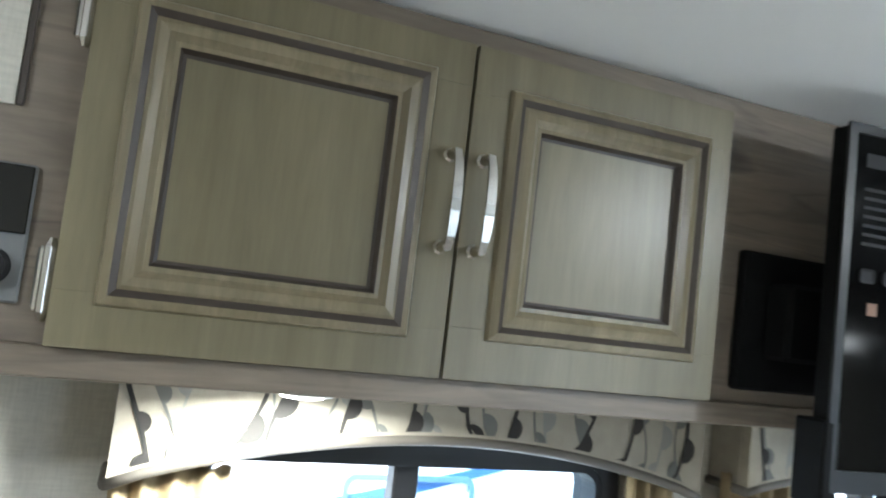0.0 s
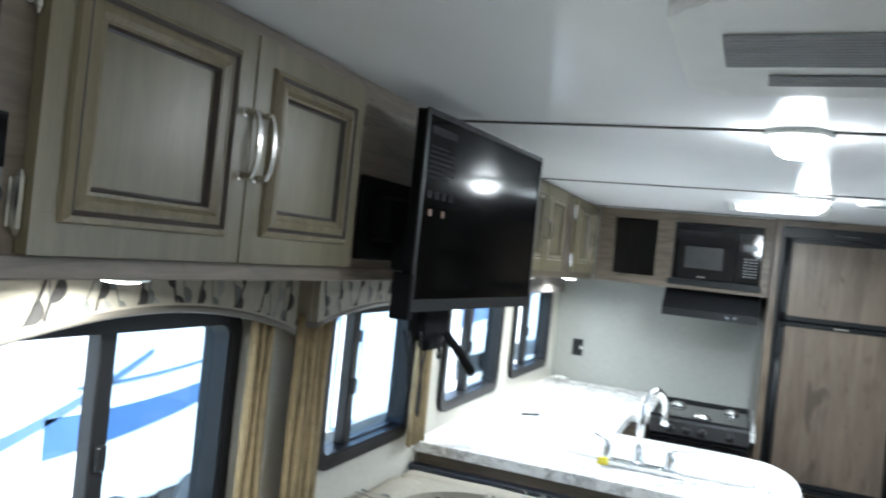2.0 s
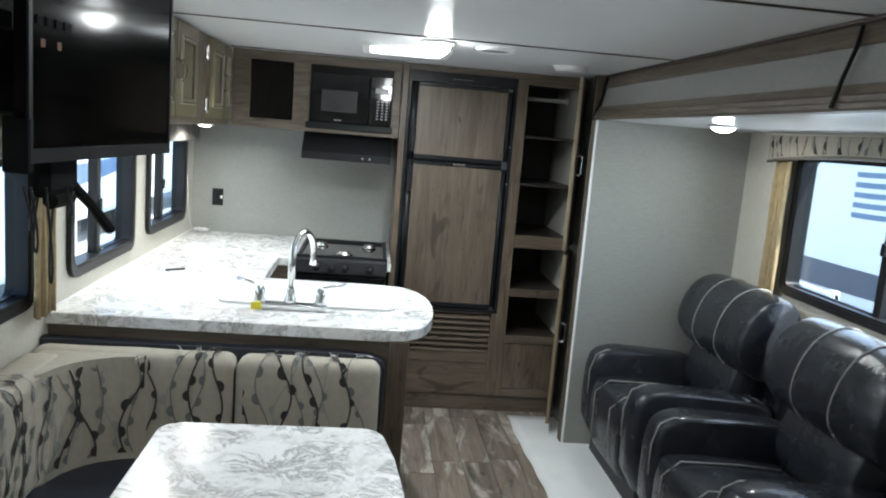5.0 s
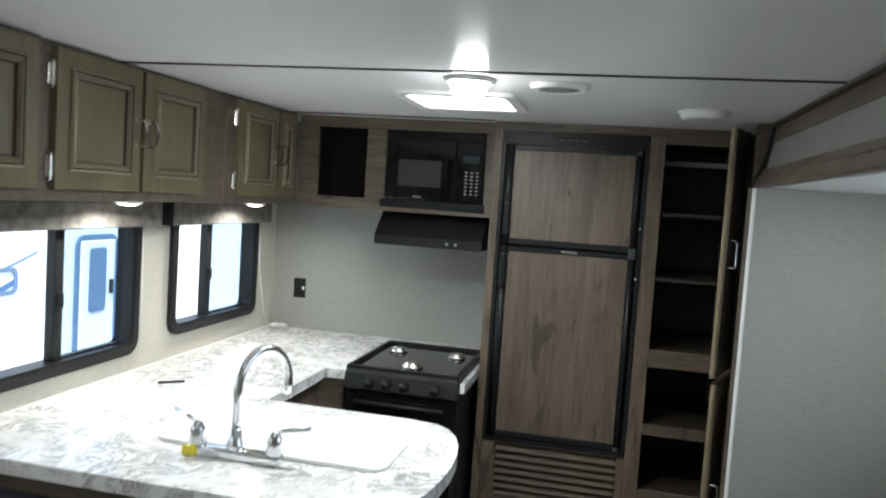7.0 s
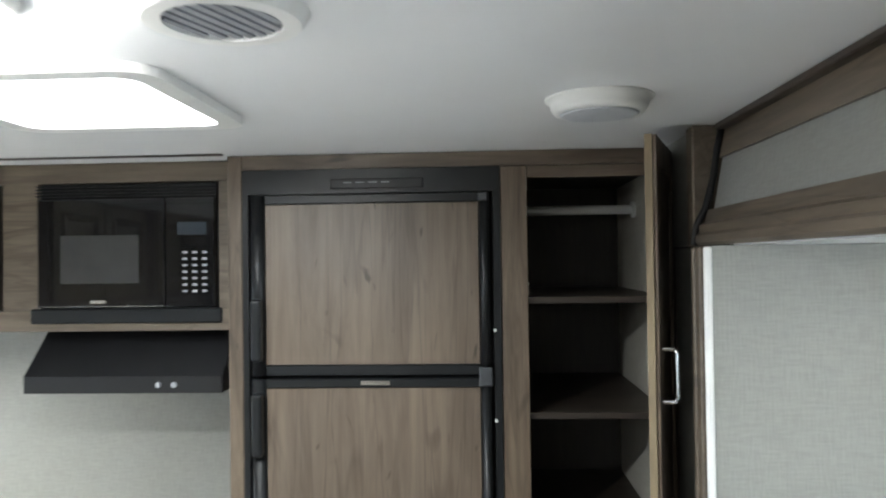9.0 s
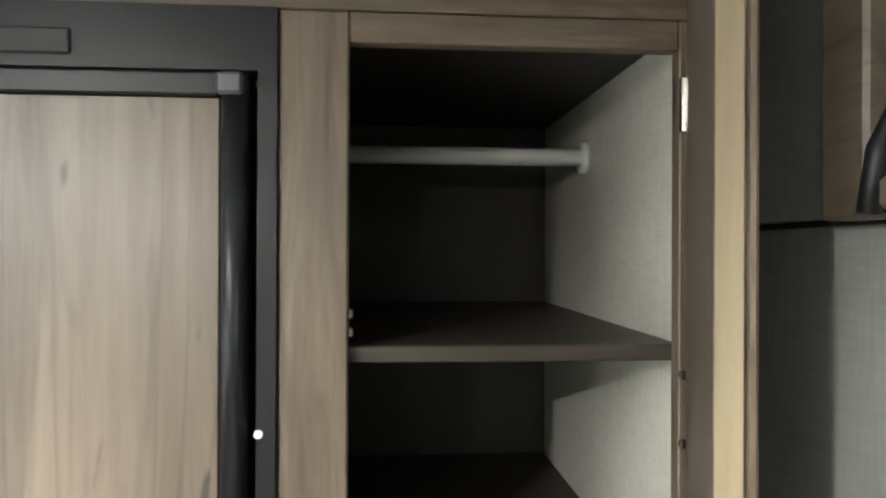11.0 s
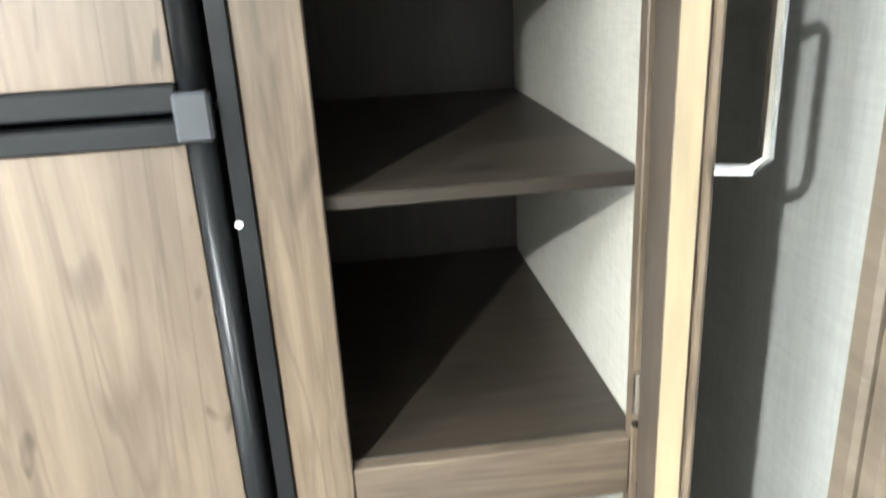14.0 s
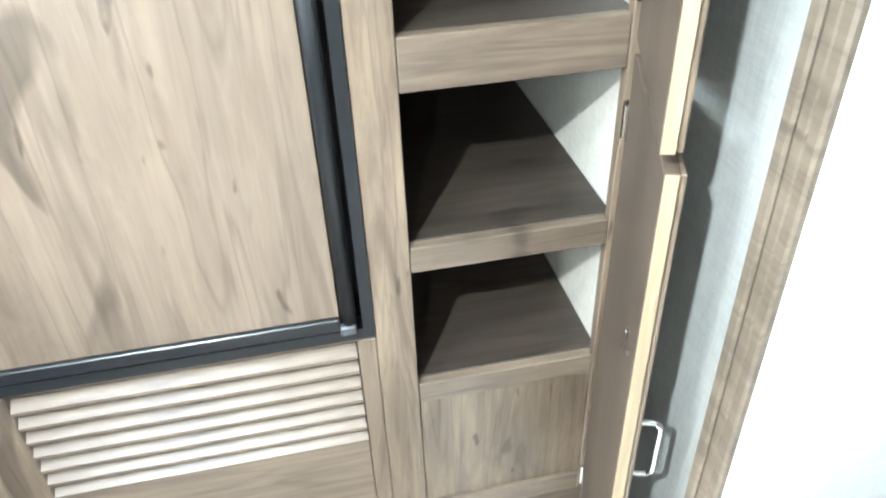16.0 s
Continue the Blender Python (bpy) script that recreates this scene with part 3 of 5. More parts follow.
def television():
    a, b = Vector((-0.656, 0.925, 0)), Vector((-0.596, 1.634, 0))
    along = (b - a).normalized()
    turn = Matrix.Translation(a) @ along.to_track_quat("Y", "Z").to_matrix().to_4x4()
    L = (b - a).length
    z0, z1 = 1.518, 1.956
    tv = base("television", (-0.65, 1.26, z0), "flat black television on a swing arm", "television")
    box("case", (-0.030, 0.002, z0 + 0.002), (-0.004, L - 0.002, z1 - 0.002), MATTE, tv, 0.004, 2, turn)
    bm = bmesh.new()
    add_ring(bm, [(0.0, z0), (L, z0), (L, z1), (0.0, z1)], [(0.012, z0 + 0.026), (L - 0.010, z0 + 0.026), (L - 0.010, z1 - 0.012), (0.012, z1 - 0.012)], "x", -0.004, 0.0005)
    for v in bm.verts:
        v.co = turn @ v.co
    put("bezel", bm, GRAPHITE, tv)
    box("screen", (-0.004, 0.012, z0 + 0.026), (-0.0025, L - 0.010, z1 - 0.012), SCREEN, tv, 0, 1, turn)
    bm = bmesh.new()
    add_box(bm, (-0.0025, 0.030, 1.905), (-0.0019, 0.150, 1.922), 0, 1, turn)
    for k in range(7):
        add_box(bm, (-0.0025, 0.030, 1.876 - k * 0.011), (-0.0019, 0.150 - (0.03 if k in (0, 6) else 0.0), 1.880 - k * 0.011), 0, 1, turn)
    for k in range(4):
        add_box(bm, (-0.0025, 0.030 + k * 0.034, 1.765), (-0.0019, 0.052 + k * 0.034, 1.782), 0.003, 1, turn)
    put("sticker_print", bm, plain("sticker_ink", (0.045, 0.045, 0.047), 0.95, Specular_IOR_Level=0.05), tv, False, True)
    bm = bmesh.new()
    for k in range(2):
        add_box(bm, (-0.0025, 0.045 + k * 0.06, 1.727), (-0.0019, 0.060 + k * 0.06, 1.742), 0, 1, turn)
    put("sticker_mark", bm, plain("orange_print", (0.12, 0.05, 0.02), 0.6), tv, False, True)
    # swing arm behind and below
    bm = bmesh.new()
    add_box(bm, (-0.774, 0.93, 1.66), (-0.730, 1.06, 1.76), 0.006)
    add_box(bm, (-0.750, 1.00, 1.60), (-0.700, 1.34, 1.72), 0.006)
    add_box(bm, (-0.740, 1.10, 1.435), (-0.695, 1.27, 1.523), 0.016)
    add_box(bm, (-0.735, 1.16, 1.405), (-0.703, 1.285, 1.440), 0.012)
    put("swing_arm", bm, MATTE, tv)
    bm = bmesh.new()
    add_tube(bm, [(-0.712, 1.26, 1.455), (-0.705, 1.36, 1.40), (-0.700, 1.485, 1.322)], [0.013, 0.012, 0.014], 8)
    put("lever", bm, MATTE, tv)
    box("bracket", (-0.70, 0.918, 1.50), (-0.655, 0.945, 1.60), MATTE, tv, 0.003)
    bm = bmesh.new()
    for k, (sag, y0, y1) in enumerate(((0.09, 1.08, 1.20), (0.13, 1.07, 1.16), (0.20, 1.09, 1.19), (0.06, 1.14, 1.24))):
        pts = []
        for i in range(13):
            f = i / 12
            pts.append((-0.735 + 0.02 * k - 0.02 * f, y0 + (y1 - y0) * f + 0.02 * math.sin(6 * f), 1.46 - sag * math.sin(math.pi * f) - 0.02 * f))
        add_tube(bm, pts, 0.0028, 6)
    put("cable", bm, BLACK, tv, True, True)


television()


def kitchen_upper(y0, y1, doors, x, label):
    c = base("upper_cabinet", ((XW + x) / 2, (y0 + y1) / 2, 1.58), label, "cabinet", "kitchen wall cabinets")
    box("body", (XW + 0.001, y0, 1.580), (x, y1, ZC - 0.001), KWOOD, c, 0.0015)
    for a, b, hy, hs in doors:
        d = wall_door(c, x + 0.019, a, b, 1.612, ZC - 0.014, (0.048, 0.048, 0.050, 0.045), 0.030, hy, (1.752, 1.838))
        for h in hs:
            for z in (1.672, 1.918):
                hinge(d, x + 0.001, h, z)
    return c


kitchen_upper(1.452, 2.228, ((1.480, 1.835, 1.815, ()), (1.850, 2.205, 1.870, ())), -0.842, "brown two-door kitchen wall cabinet with nickel pulls")
kitchen_upper(2.232, 3.216, ((2.292, 2.660, 2.640, (2.282,)), (2.678, 3.040, 2.700, ())), -0.862, "brown two-door kitchen wall cabinet with nickel pulls")
kitchen_upper(3.220, 3.872, ((3.292, 3.640, 3.618, (3.280,)), (3.655, 3.835, 3.675, ())), -0.862, "brown corner kitchen wall cabinet with nickel pulls")


def puck(x, y, z, name="puck_lamp", group="under-cabinet lamps"):
    p = base(name, (x, y, z), "small round white surface lamp, lit", "lamp", group)
    lathe("housing", [(0.030, -0.004), (0.040, -0.010), (0.046, -0.004), (0.047, -0.0005)], (x, y, z), WHITE, p)
    lathe("lens", [(0.012, -0.0155), (0.026, -0.0135), (0.034, -0.0095), (0.0345, -0.008)], (x, y, z), PUCKGLOW, p)


for x, y in PUCKS:
    puck(x, y, 1.580 if y > 1 else 1.570)


def rear_uppers():
    """The cabinet over the range: an open cubby and the microwave's frame."""
    y, x0, x1 = 3.872, -0.843, 0.093
    c = base("upper_cabinet", ((x0 + x1) / 2, y + 0.2, 1.58), "brown wall cabinet with an open cubby over the range", "cabinet", "kitchen wall cabinets")
    bars = [((x0, y, 1.580), (x1, y + 0.019, 1.632)), ((x0, y, 1.952), (x1, y + 0.019, ZC - 0.001)), ((x0, y, 1.632), (-0.746, y + 0.019, 1.952)),
            ((-0.510, y, 1.632), (-0.416, y + 0.019, 1.952)), ((0.046, y, 1.632), (x1, y + 0.019, 1.952))]
    boxes("frame", bars, KWOOD, c, 0.001)
    # Cubby inside in the darkened wood: its depth's shade is coloured in.
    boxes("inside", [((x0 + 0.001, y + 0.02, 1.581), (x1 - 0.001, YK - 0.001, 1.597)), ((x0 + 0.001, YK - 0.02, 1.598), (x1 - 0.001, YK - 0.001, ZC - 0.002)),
                     ((-0.500, y + 0.02, 1.598), (-0.484, YK - 0.021, ZC - 0.002)), ((x0 + 0.001, y + 0.02, 1.598), (x0 + 0.012, YK - 0.021, ZC - 0.002))], SHADEWOOD, c)
    m = base("microwave", (-0.2, y, 1.60), "black built-in microwave oven with a keypad", "microwave")
    box("body", (-0.412, y + 0.002, 1.633), (0.042, y + 0.30, 1.950), BLACK, m, 0.003)
    box("door", (-0.410, y - 0.016, 1.640), (-0.085, y + 0.001, 1.912), GLOSS, m, 0.004, 2)
    box("window", (-0.350, y - 0.0175, 1.700), (-0.150, y - 0.0155, 1.820), plain("microwave_window", (0.045, 0.045, 0.045), 0.2), m, 0.0)
    box("control_panel", (-0.083, y - 0.016, 1.640), (0.042, y + 0.001, 1.912), GLOSS, m, 0.004, 2)
    bm = bmesh.new()
    for r in range(7):
        for k in range(3):
            add_box(bm, (-0.040 + k * 0.025, y - 0.0172, 1.676 + r * 0.0160), (-0.028 + k * 0.025, y - 0.0158, 1.6815 + r * 0.0160))
    put("key", bm, plain("key_print", (0.30, 0.30, 0.30), 0.5), m, False, True)
    box("display", (-0.052, y - 0.0172, 1.818), (0.022, y - 0.0158, 1.850), plain("display_film", (0.035, 0.042, 0.05), 0.15), m, 0.0)
    bm = bmesh.new()
    for k in range(4):
        add_box(bm, (-0.42, y - 0.006, 1.918 + k * 0.008), (0.045, y + 0.001, 1.922 + k * 0.008), 0.0005)
    put("grille", bm, BLACK, m, False, True)
    box("lower_trim", (-0.432, y - 0.012, 1.600), (0.056, y - 0.001, 1.637), GRAPHITE, m, 0.003)
    box("badge", (-0.275, y - 0.0135, 1.650), (-0.235, y - 0.0165, 1.658), NICKEL, m, 0.0)


rear_uppers()


def hood():
    h = base("range_hood", (-0.2, 4.06, 1.43), "black sloped range hood under the cabinet", "range hood")
    prism("canopy", [(3.850, 1.428), (3.850, 1.470), (3.965, 1.579), (YK - 0.001, 1.579), (YK - 0.001, 1.428)], "x", -0.445, 0.060, BLACK, h, 0.003)
    bm = bmesh.new()
    for x in (-0.10, -0.06):
        add_tube(bm, [(x, 3.850, 1.449), (x, 3.843, 1.449)], 0.007, 10)
    put("switch", bm, GREYPL, h, False, True)


hood()


# ---- refrigerator, pantry and their tall cabinet ----
def tall_cabinet():
    c = base("tall_cabinet", (0.6, YF + 0.3, 0.0), "grey-brown oak tall cabinet around refrigerator and pantry", "cabinet")
    box("side_panel", (0.094, YF, 0.0), (0.129, YK - 0.001, ZC - 0.001), FACE, c, 0.002)
    box("top_rail", (0.130, YF, 1.967), (1.140, YF + 0.02, ZC - 0.001), FACEX, c, 0.001)
    box("stile", (0.745, YF, 0.10), (0.808, YF + 0.02, 1.966), FACE, c, 0.0015)
    box("stile", (1.120, YF, 0.10), (1.140, YF + 0.02, 1.966), FACE, c, 0.0015)
    box("top_rail", (0.809, YF + 0.001, 1.938), (1.119, YF + 0.02, 1.966), FACEX, c, 0.001)
    for z0, z1 in ((1.005, 1.079), (0.714, 0.760), (0.431, 0.476), (0.100, 0.150)):
        box("rail", (0.809, YF + 0.001, z0), (1.119, YF + 0.02, z1), FACEX, c, 0.0015)
    # Shelves: brown laminate with the shade inside the pantry mixed into the colour.
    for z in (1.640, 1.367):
        box("shelf", (0.777, YF + 0.022, z), (1.132, 4.450, z + 0.016), SHADED_SHELF, c, 0.0015)
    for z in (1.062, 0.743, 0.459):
        box("shelf", (0.777, YF + 0.021, z), (1.132, 4.450, z + 0.016), SHADED_SHELF, c, 0.0015)
    box("lower_panel", (0.809, YF + 0.008, 0.150), (1.119, YF + 0.02, 0.431), FACE, c, 0.001)
    # Left, back and top linings: the pantry's shade is in their dark colour.
    box("left_lining", (0.766, YF + 0.021, 0.10), (0.776, 4.450, 1.966), SHADEWOOD, c, 0.0)
    box("back", (0.766, 4.451, 0.10), (1.140, 4.465, 1.985), SHADEWOOD, c, 0.0)
    box("right_lining", (1.1330, YF + 0.021, 0.10), (1.1400, 4.450, 1.985), WALLP, c, 0.0)
    box("top_lining", (0.766, YF + 0.021, 1.967), (1.132, 4.450, 1.985), SHADEWOOD, c, 0.0)
    # under the refrigerator
    box("rail", (0.130, YF, 0.598), (0.744, YF + 0.02, 0.606), FACEX, c, 0.001)
    box("stile", (0.130, YF, 0.10), (0.190, YF + 0.02, 0.597), FACE, c, 0.001)
    box("stile", (0.715, YF, 0.10), (0.744, YF + 0.02, 0.597), FACE, c, 0.001)
    box("rail", (0.191, YF, 0.300), (0.714, YF + 0.02, 0.360), FACEX, c, 0.0015)
    box("lower_panel", (0.191, YF + 0.005, 0.100), (0.714, YF + 0.02, 0.299), FACEX, c, 0.001)
    box("toe_kick", (0.130, YF + 0.015, 0.0), (1.140, YF + 0.03, 0.099), FACEX, c, 0.001)
    # Backing in the same darkened wood, shade between the slats by colour.
    box("vent_back", (0.191, YF + 0.06, 0.361), (0.714, YF + 0.07, 0.597), SHADEWOOD, c, 0.0)
    lv = base("vent_louver", (0.45, YF, 0.361), "", "")
    lv.parent, lv.matrix_parent_inverse = c, c.matrix_basis.inverted()
    bm = bmesh.new()
    add_prism(bm, [(YF - 0.004, 0.0), (YF - 0.004, 0.006), (YF + 0.026, 0.024), (YF + 0.030, 0.022), (YF + 0.026, 0.016), (YF + 0.002, 0.0)], "x", 0.192, 0.713)
    me = bpy.data.meshes.new("slat")
    bmesh.ops.recalc_face_normals(bm, faces=bm.faces)
    bm.to_mesh(me)
    bm.free()
    me.materials.append(FACEX)
    for k in range(7):
        s = new("slat", me)
        s.parent, s.matrix_parent_inverse = lv, Matrix.Translation((-0.45, -YF, -0.361))
        s.location = (0, 0, 0.363 + k * 0.0335)
    # rod
    r = base("clothes_rod", (0.97, 4.175, 1.8820), "white plastic rod across the pantry top", "rod")
    tube("rod", [(0.778, 4.175, 1.8820), (1.132, 4.175, 1.8820)], 0.0125, WHITE, r, 14)
    for a, b in ((0.7775, 0.788), (1.123, 1.1325)):
        tube("socket", [(a, 4.175, 1.8820), (b, 4.175, 1.8820)], 0.023, WHITE, r, 18)
    bm = bmesh.new()
    for z in (1.681, 0.80):
        add_box(bm, (0.777, YF + 0.024, z), (0.812, YF + 0.040, z + 0.010), 0.002)
        add_box(bm, (0.777, YF + 0.024, z - 0.018), (0.812, YF + 0.040, z - 0.008), 0.002)
    put("catch", bm, NICKEL, c, False, True)
    bm = bmesh.new()
    for z in (1.565, 1.63, 1.10, 0.955):
        add_tube(bm, [(1.1235, YF - 0.001, z), (1.1235, YF - 0.004, z)], 0.005, 8)
    put("screw", bm, NICKEL, c, False, True)


tall_cabinet()


def pantry_door(z0, z1, handle, angle):
    """A pantry door that stands open on its right-hand hinges, with a raised frame on its outer face."""
    turn = Matrix.Translation((1.134, YF - 0.008, 0)) @ Matrix.Rotation(radians(angle), 4, "Z")
    d = base("pantry_door", (1.08, 3.64, z0), "brown oak pantry door standing open, raw pale edges", "door", "pantry doors")
    box("slab", (-0.318, -0.0055, z0), (-0.004, 0.0095, z1), DOORIN, d, 0.001, 1, turn)
    box("edge_band", (-0.3195, -0.0055, z0 + 0.0005), (-0.3182, 0.0090, z1 - 0.0005), PLY, d, 0, 1, turn)
    bm = bmesh.new()
    for lo, hi in (((-0.317, z0 + 0.001), (-0.258, z1 - 0.001)), ((-0.062, z0 + 0.001), (-0.005, z1 - 0.001)),
                   ((-0.2575, z0 + 0.001), (-0.0625, z0 + 0.060)), ((-0.2575, z1 - 0.060), (-0.0625, z1 - 0.001))):
        add_box(bm, (lo[0], -0.0135, lo[1]), (hi[0], -0.0075, hi[1]), 0.0015, 1, turn)
        add_box(bm, (lo[0] + 0.002, -0.0074, lo[1] + 0.002), (hi[0] - 0.002, -0.0056, hi[1] - 0.002), 0, 1, turn)
    put("raised_frame", bm, FACE, d)
    bm = bmesh.new()
    pts = [turn @ Vector(p) for p in ((-0.294, -0.013, handle), (-0.294, -0.036, handle), (-0.294, -0.043, handle + 0.007), (-0.294, -0.043, handle + 0.095), (-0.294, -0.036, handle + 0.102), (-0.294, -0.013, handle + 0.102))]
    add_tube(bm, pts, 0.0044, 8)
    put("handle", bm, CHROME, d)
    bm = bmesh.new()
    for z in (z0 + 0.09, z1 - 0.10):
        add_tube(bm, [turn @ Vector((0.0, 0.012, z - 0.025)), turn @ Vector((0.0, 0.012, z + 0.025))], 0.0045, 8)
        add_box(bm, (-0.022, 0.0095, z - 0.02), (0.0, 0.0115, z + 0.02), 0, 1, turn)
    put("hinge", bm, NICKEL, d)
    if z0 > 0.5:
        return
    m = (z0 + z1) / 2 + 0.21
    bm = bmesh.new()
    add_box(bm, (-0.285, 0.0095, m - 0.004), (-0.255, 0.015, m + 0.004), 0.001, 1, turn)
    add_box(bm, (-0.262, 0.0095, m - 0.016), (-0.252, 0.013, m + 0.016), 0.001, 1, turn)
    put("strike", bm, TRIM, d)
    bm = bmesh.new()
    for z in (m - 0.012, m + 0.012):
        add_tube(bm, [turn @ Vector((-0.257, 0.013, z)), turn @ Vector((-0.257, 0.0155, z))], 0.0032, 8)
    put("screw", bm, NICKEL, d)


pantry_door(1.050, 1.985, 1.466, 70.0)
pantry_door(0.060, 1.028, 0.540, 71.5)


def refrigerator():
    f = base("refrigerator", (0.437, YF + 0.25, 0.607), "two-door refrigerator with oak panels and graphite frames", "refrigerator")
    x0, x1, z0, z1 = 0.131, 0.744, 0.607, 1.966
    bm = bmesh.new()
    add_ring(bm, [(x0, z0), (x1, z0), (x1, z1), (x0, z1)], [(x0 + 0.014, z0 + 0.020), (x1 - 0.017, z0 + 0.020), (x1 - 0.017, z1 - 0.058), (x0 + 0.014, z1 - 0.058)], "y", YF - 0.006, YF + 0.02)
    put("frame", bm, GRAPHITE, f)
    box("case", (x0 + 0.002, YF + 0.05, z0), (x1 - 0.002, YF + 0.50, z1), BLACK, f, 0.0)
    box("control_strip", (0.345, YF - 0.009, 1.918), (0.565, YF - 0.005, 1.942), BLACK, f, 0.002)
    bm = bmesh.new()
    for k in range(4):
        add_box(bm, (0.375 + k * 0.03, YF - 0.0096, 1.932), (0.395 + k * 0.03, YF - 0.0088, 1.934))
    put("control_print", bm, GREYPL, f)
    for name, a, b in (("freezer_door", 1.478, 1.905), ("fridge_door", 0.632, 1.470)):
        d = box(name, (0.149, YF + 0.005, a), (0.719, YF + 0.045, b), BLACK, f, 0.004, 2)
        box("panel", (0.186, YF - 0.004, a + 0.025), (0.693, YF + 0.004, b - 0.022), FRIDGEWOOD, d, 0.0008)
        bm = bmesh.new()
        for xa, xb in ((0.150, 0.185), (0.694, 0.719)):
            xm, half = (xa + xb) / 2, (xb - xa) / 2
            prof = [(xm - half * math.cos(radians(q)), YF + 0.004 - 0.021 * math.sin(radians(q)) ** 0.7) for q in range(0, 180, 15)] + [(xb, YF + 0.004)]
            add_prism(bm, prof, "z", a, b)
        put("side_rail", bm, GRAPHITE, d, True, True)
        boxes("cross_rail", [((0.186, YF - 0.011, a), (0.693, YF + 0.004, a + 0.024)), ((0.186, YF - 0.011, b - 0.021), (0.693, YF + 0.004, b))], GRAPHITE, d, 0.002)
        h0, h1 = (1.514, 1.660) if a > 1 else (1.292, 1.440)
        box("handle", (0.158, YF - 0.045, h0), (0.184, YF - 0.017, h1), GRAPHITE, d, 0.008, 3)
    boxes("hinge_cap", [((0.690, YF - 0.022, 1.452), (0.722, YF - 0.008, 1.496)), ((0.692, YF - 0.020, 1.884), (0.716, YF - 0.006, 1.904)),
                        ((0.692, YF - 0.020, 0.628), (0.716, YF - 0.006, 0.646))], STEEL, f, 0.003)
    boxes("badge", [((0.412, YF - 0.0125, 1.4555), (0.482, YF - 0.0105, 1.4655))], NICKEL, f, 0.0005)
    bm = bmesh.new()
    for z in (1.581, 1.370):
        add_tube(bm, [(0.7290, YF + 0.004, z), (0.7290, YF - 0.0075, z)], 0.004, 8)
    put("screw", bm, WHITE, f, False, True)


refrigerator()


# ---- counters ----
def counters():
    c = base("kitchen_counter", (-0.6, 3.0, 0.0), "white marbled laminate counter on brown base cabinets", "counter")
    bar = [(XW + 0.001, 2.150), (0.02, 2.150)]
    for k in range(13):
        a = radians(-90 + 180 * k / 12)
        bar.append((0.02 + 0.222 * max(0, math.cos(a)) ** 0.62, 2.545 + 0.395 * math.sin(a)))
    bar += [(-0.505, 2.940), (-0.505, YK - 0.001), (XW + 0.001, YK - 0.001)]
    prism("top", bar, "z", CT - 0.042, CT, MARBLE, c, 0.005, 2)
    boxes("top", [((-0.504, 4.085, CT - 0.042), (0.092, YK - 0.001, CT)), ((-0.504, 3.49, CT - 0.042), (-0.412, 4.084, CT)), ((0.072, 3.49, CT - 0.042), (0.092, 4.084, CT))], MARBLE, c, 0.002)
    box("bar_cabinet", (XW + 0.001, 2.172, 0.0), (0.128, 2.880, CT - 0.043), KWOOD, c, 0.002)
    box("corner_post", (0.056, 2.160, 0.0), (0.132, 2.171, CT - 0.043), FACE, c, 0.003)
    box("base_cabinet", (XW + 0.001, 2.881, 0.0), (-0.545, YK - 0.001, CT - 0.043), KWOOD, c, 0.002)
    box("filler", (-0.544, 3.50, 0.0), (-0.425, YK - 0.002, CT - 0.043), KWOOD, c, 0.002)
    box("backsplash_bead", (XW + 0.001, 2.152, CT), (XW + 0.006, YK - 0.002, CT + 0.006), WHITE, c, 0.001)
    s = prism("sink_cover", rounded(-0.61, 2.425, 0.085, 2.815, 0.05), "z", CT + 0.001, CT + 0.011, WHITE, None, 0.003)
    tagged(s, "white plastic cover over the counter sink", "sink cover")


counters()


def faucet():
    f = base("faucet", (-0.32, 2.39, CT), "chrome gooseneck kitchen faucet with two levers", "faucet")
    prism("deck_plate", rounded(-0.465, 2.360, -0.185, 2.408, 0.02), "z", CT + 0.0005, CT + 0.024, CHROME, f, 0.006, 3, True)
    lathe("spout_base", [(0.024, 0.0), (0.024, 0.020), (0.017, 0.034), (0.015, 0.060)], (-0.325, 2.385, CT + 0.022), CHROME, f)
    pts = [(-0.325, 2.385, CT + 0.07), (-0.325, 2.385, 1.10)]
    for k in range(1, 13):
        a = math.pi * k / 12 * 1.12
        pts.append((-0.325 + 0.035 * (1 - math.cos(a)), 2.385 + 0.085 * (1 - math.cos(a)), 1.10 + 0.105 * math.sin(a)))
    tube("spout", pts, [0.013] * 3 + [0.0125] * 10 + [0.014], CHROME, f, 12)
    for x, tip in ((-0.440, (-0.530, 2.420)), (-0.210, (-0.115, 2.400))):
        lathe("lever_base", [(0.023, 0.0), (0.025, 0.012), (0.020, 0.030), (0.022, 0.044), (0.012, 0.064), (0.008, 0.068)], (x, 2.385, CT + 0.022), CHROME, f)
        tube("lever", [(x, 2.385, CT + 0.086), (x + (tip[0] - x) * 0.3, 2.39, CT + 0.094), (tip[0], tip[1], CT + 0.104)], [0.006, 0.0065, 0.008], CHROME, f, 10)
    box("tag", (-0.467, 2.352, CT + 0.0005), (-0.430, 2.360, CT + 0.027), YELLOW, f, 0.001)


faucet()


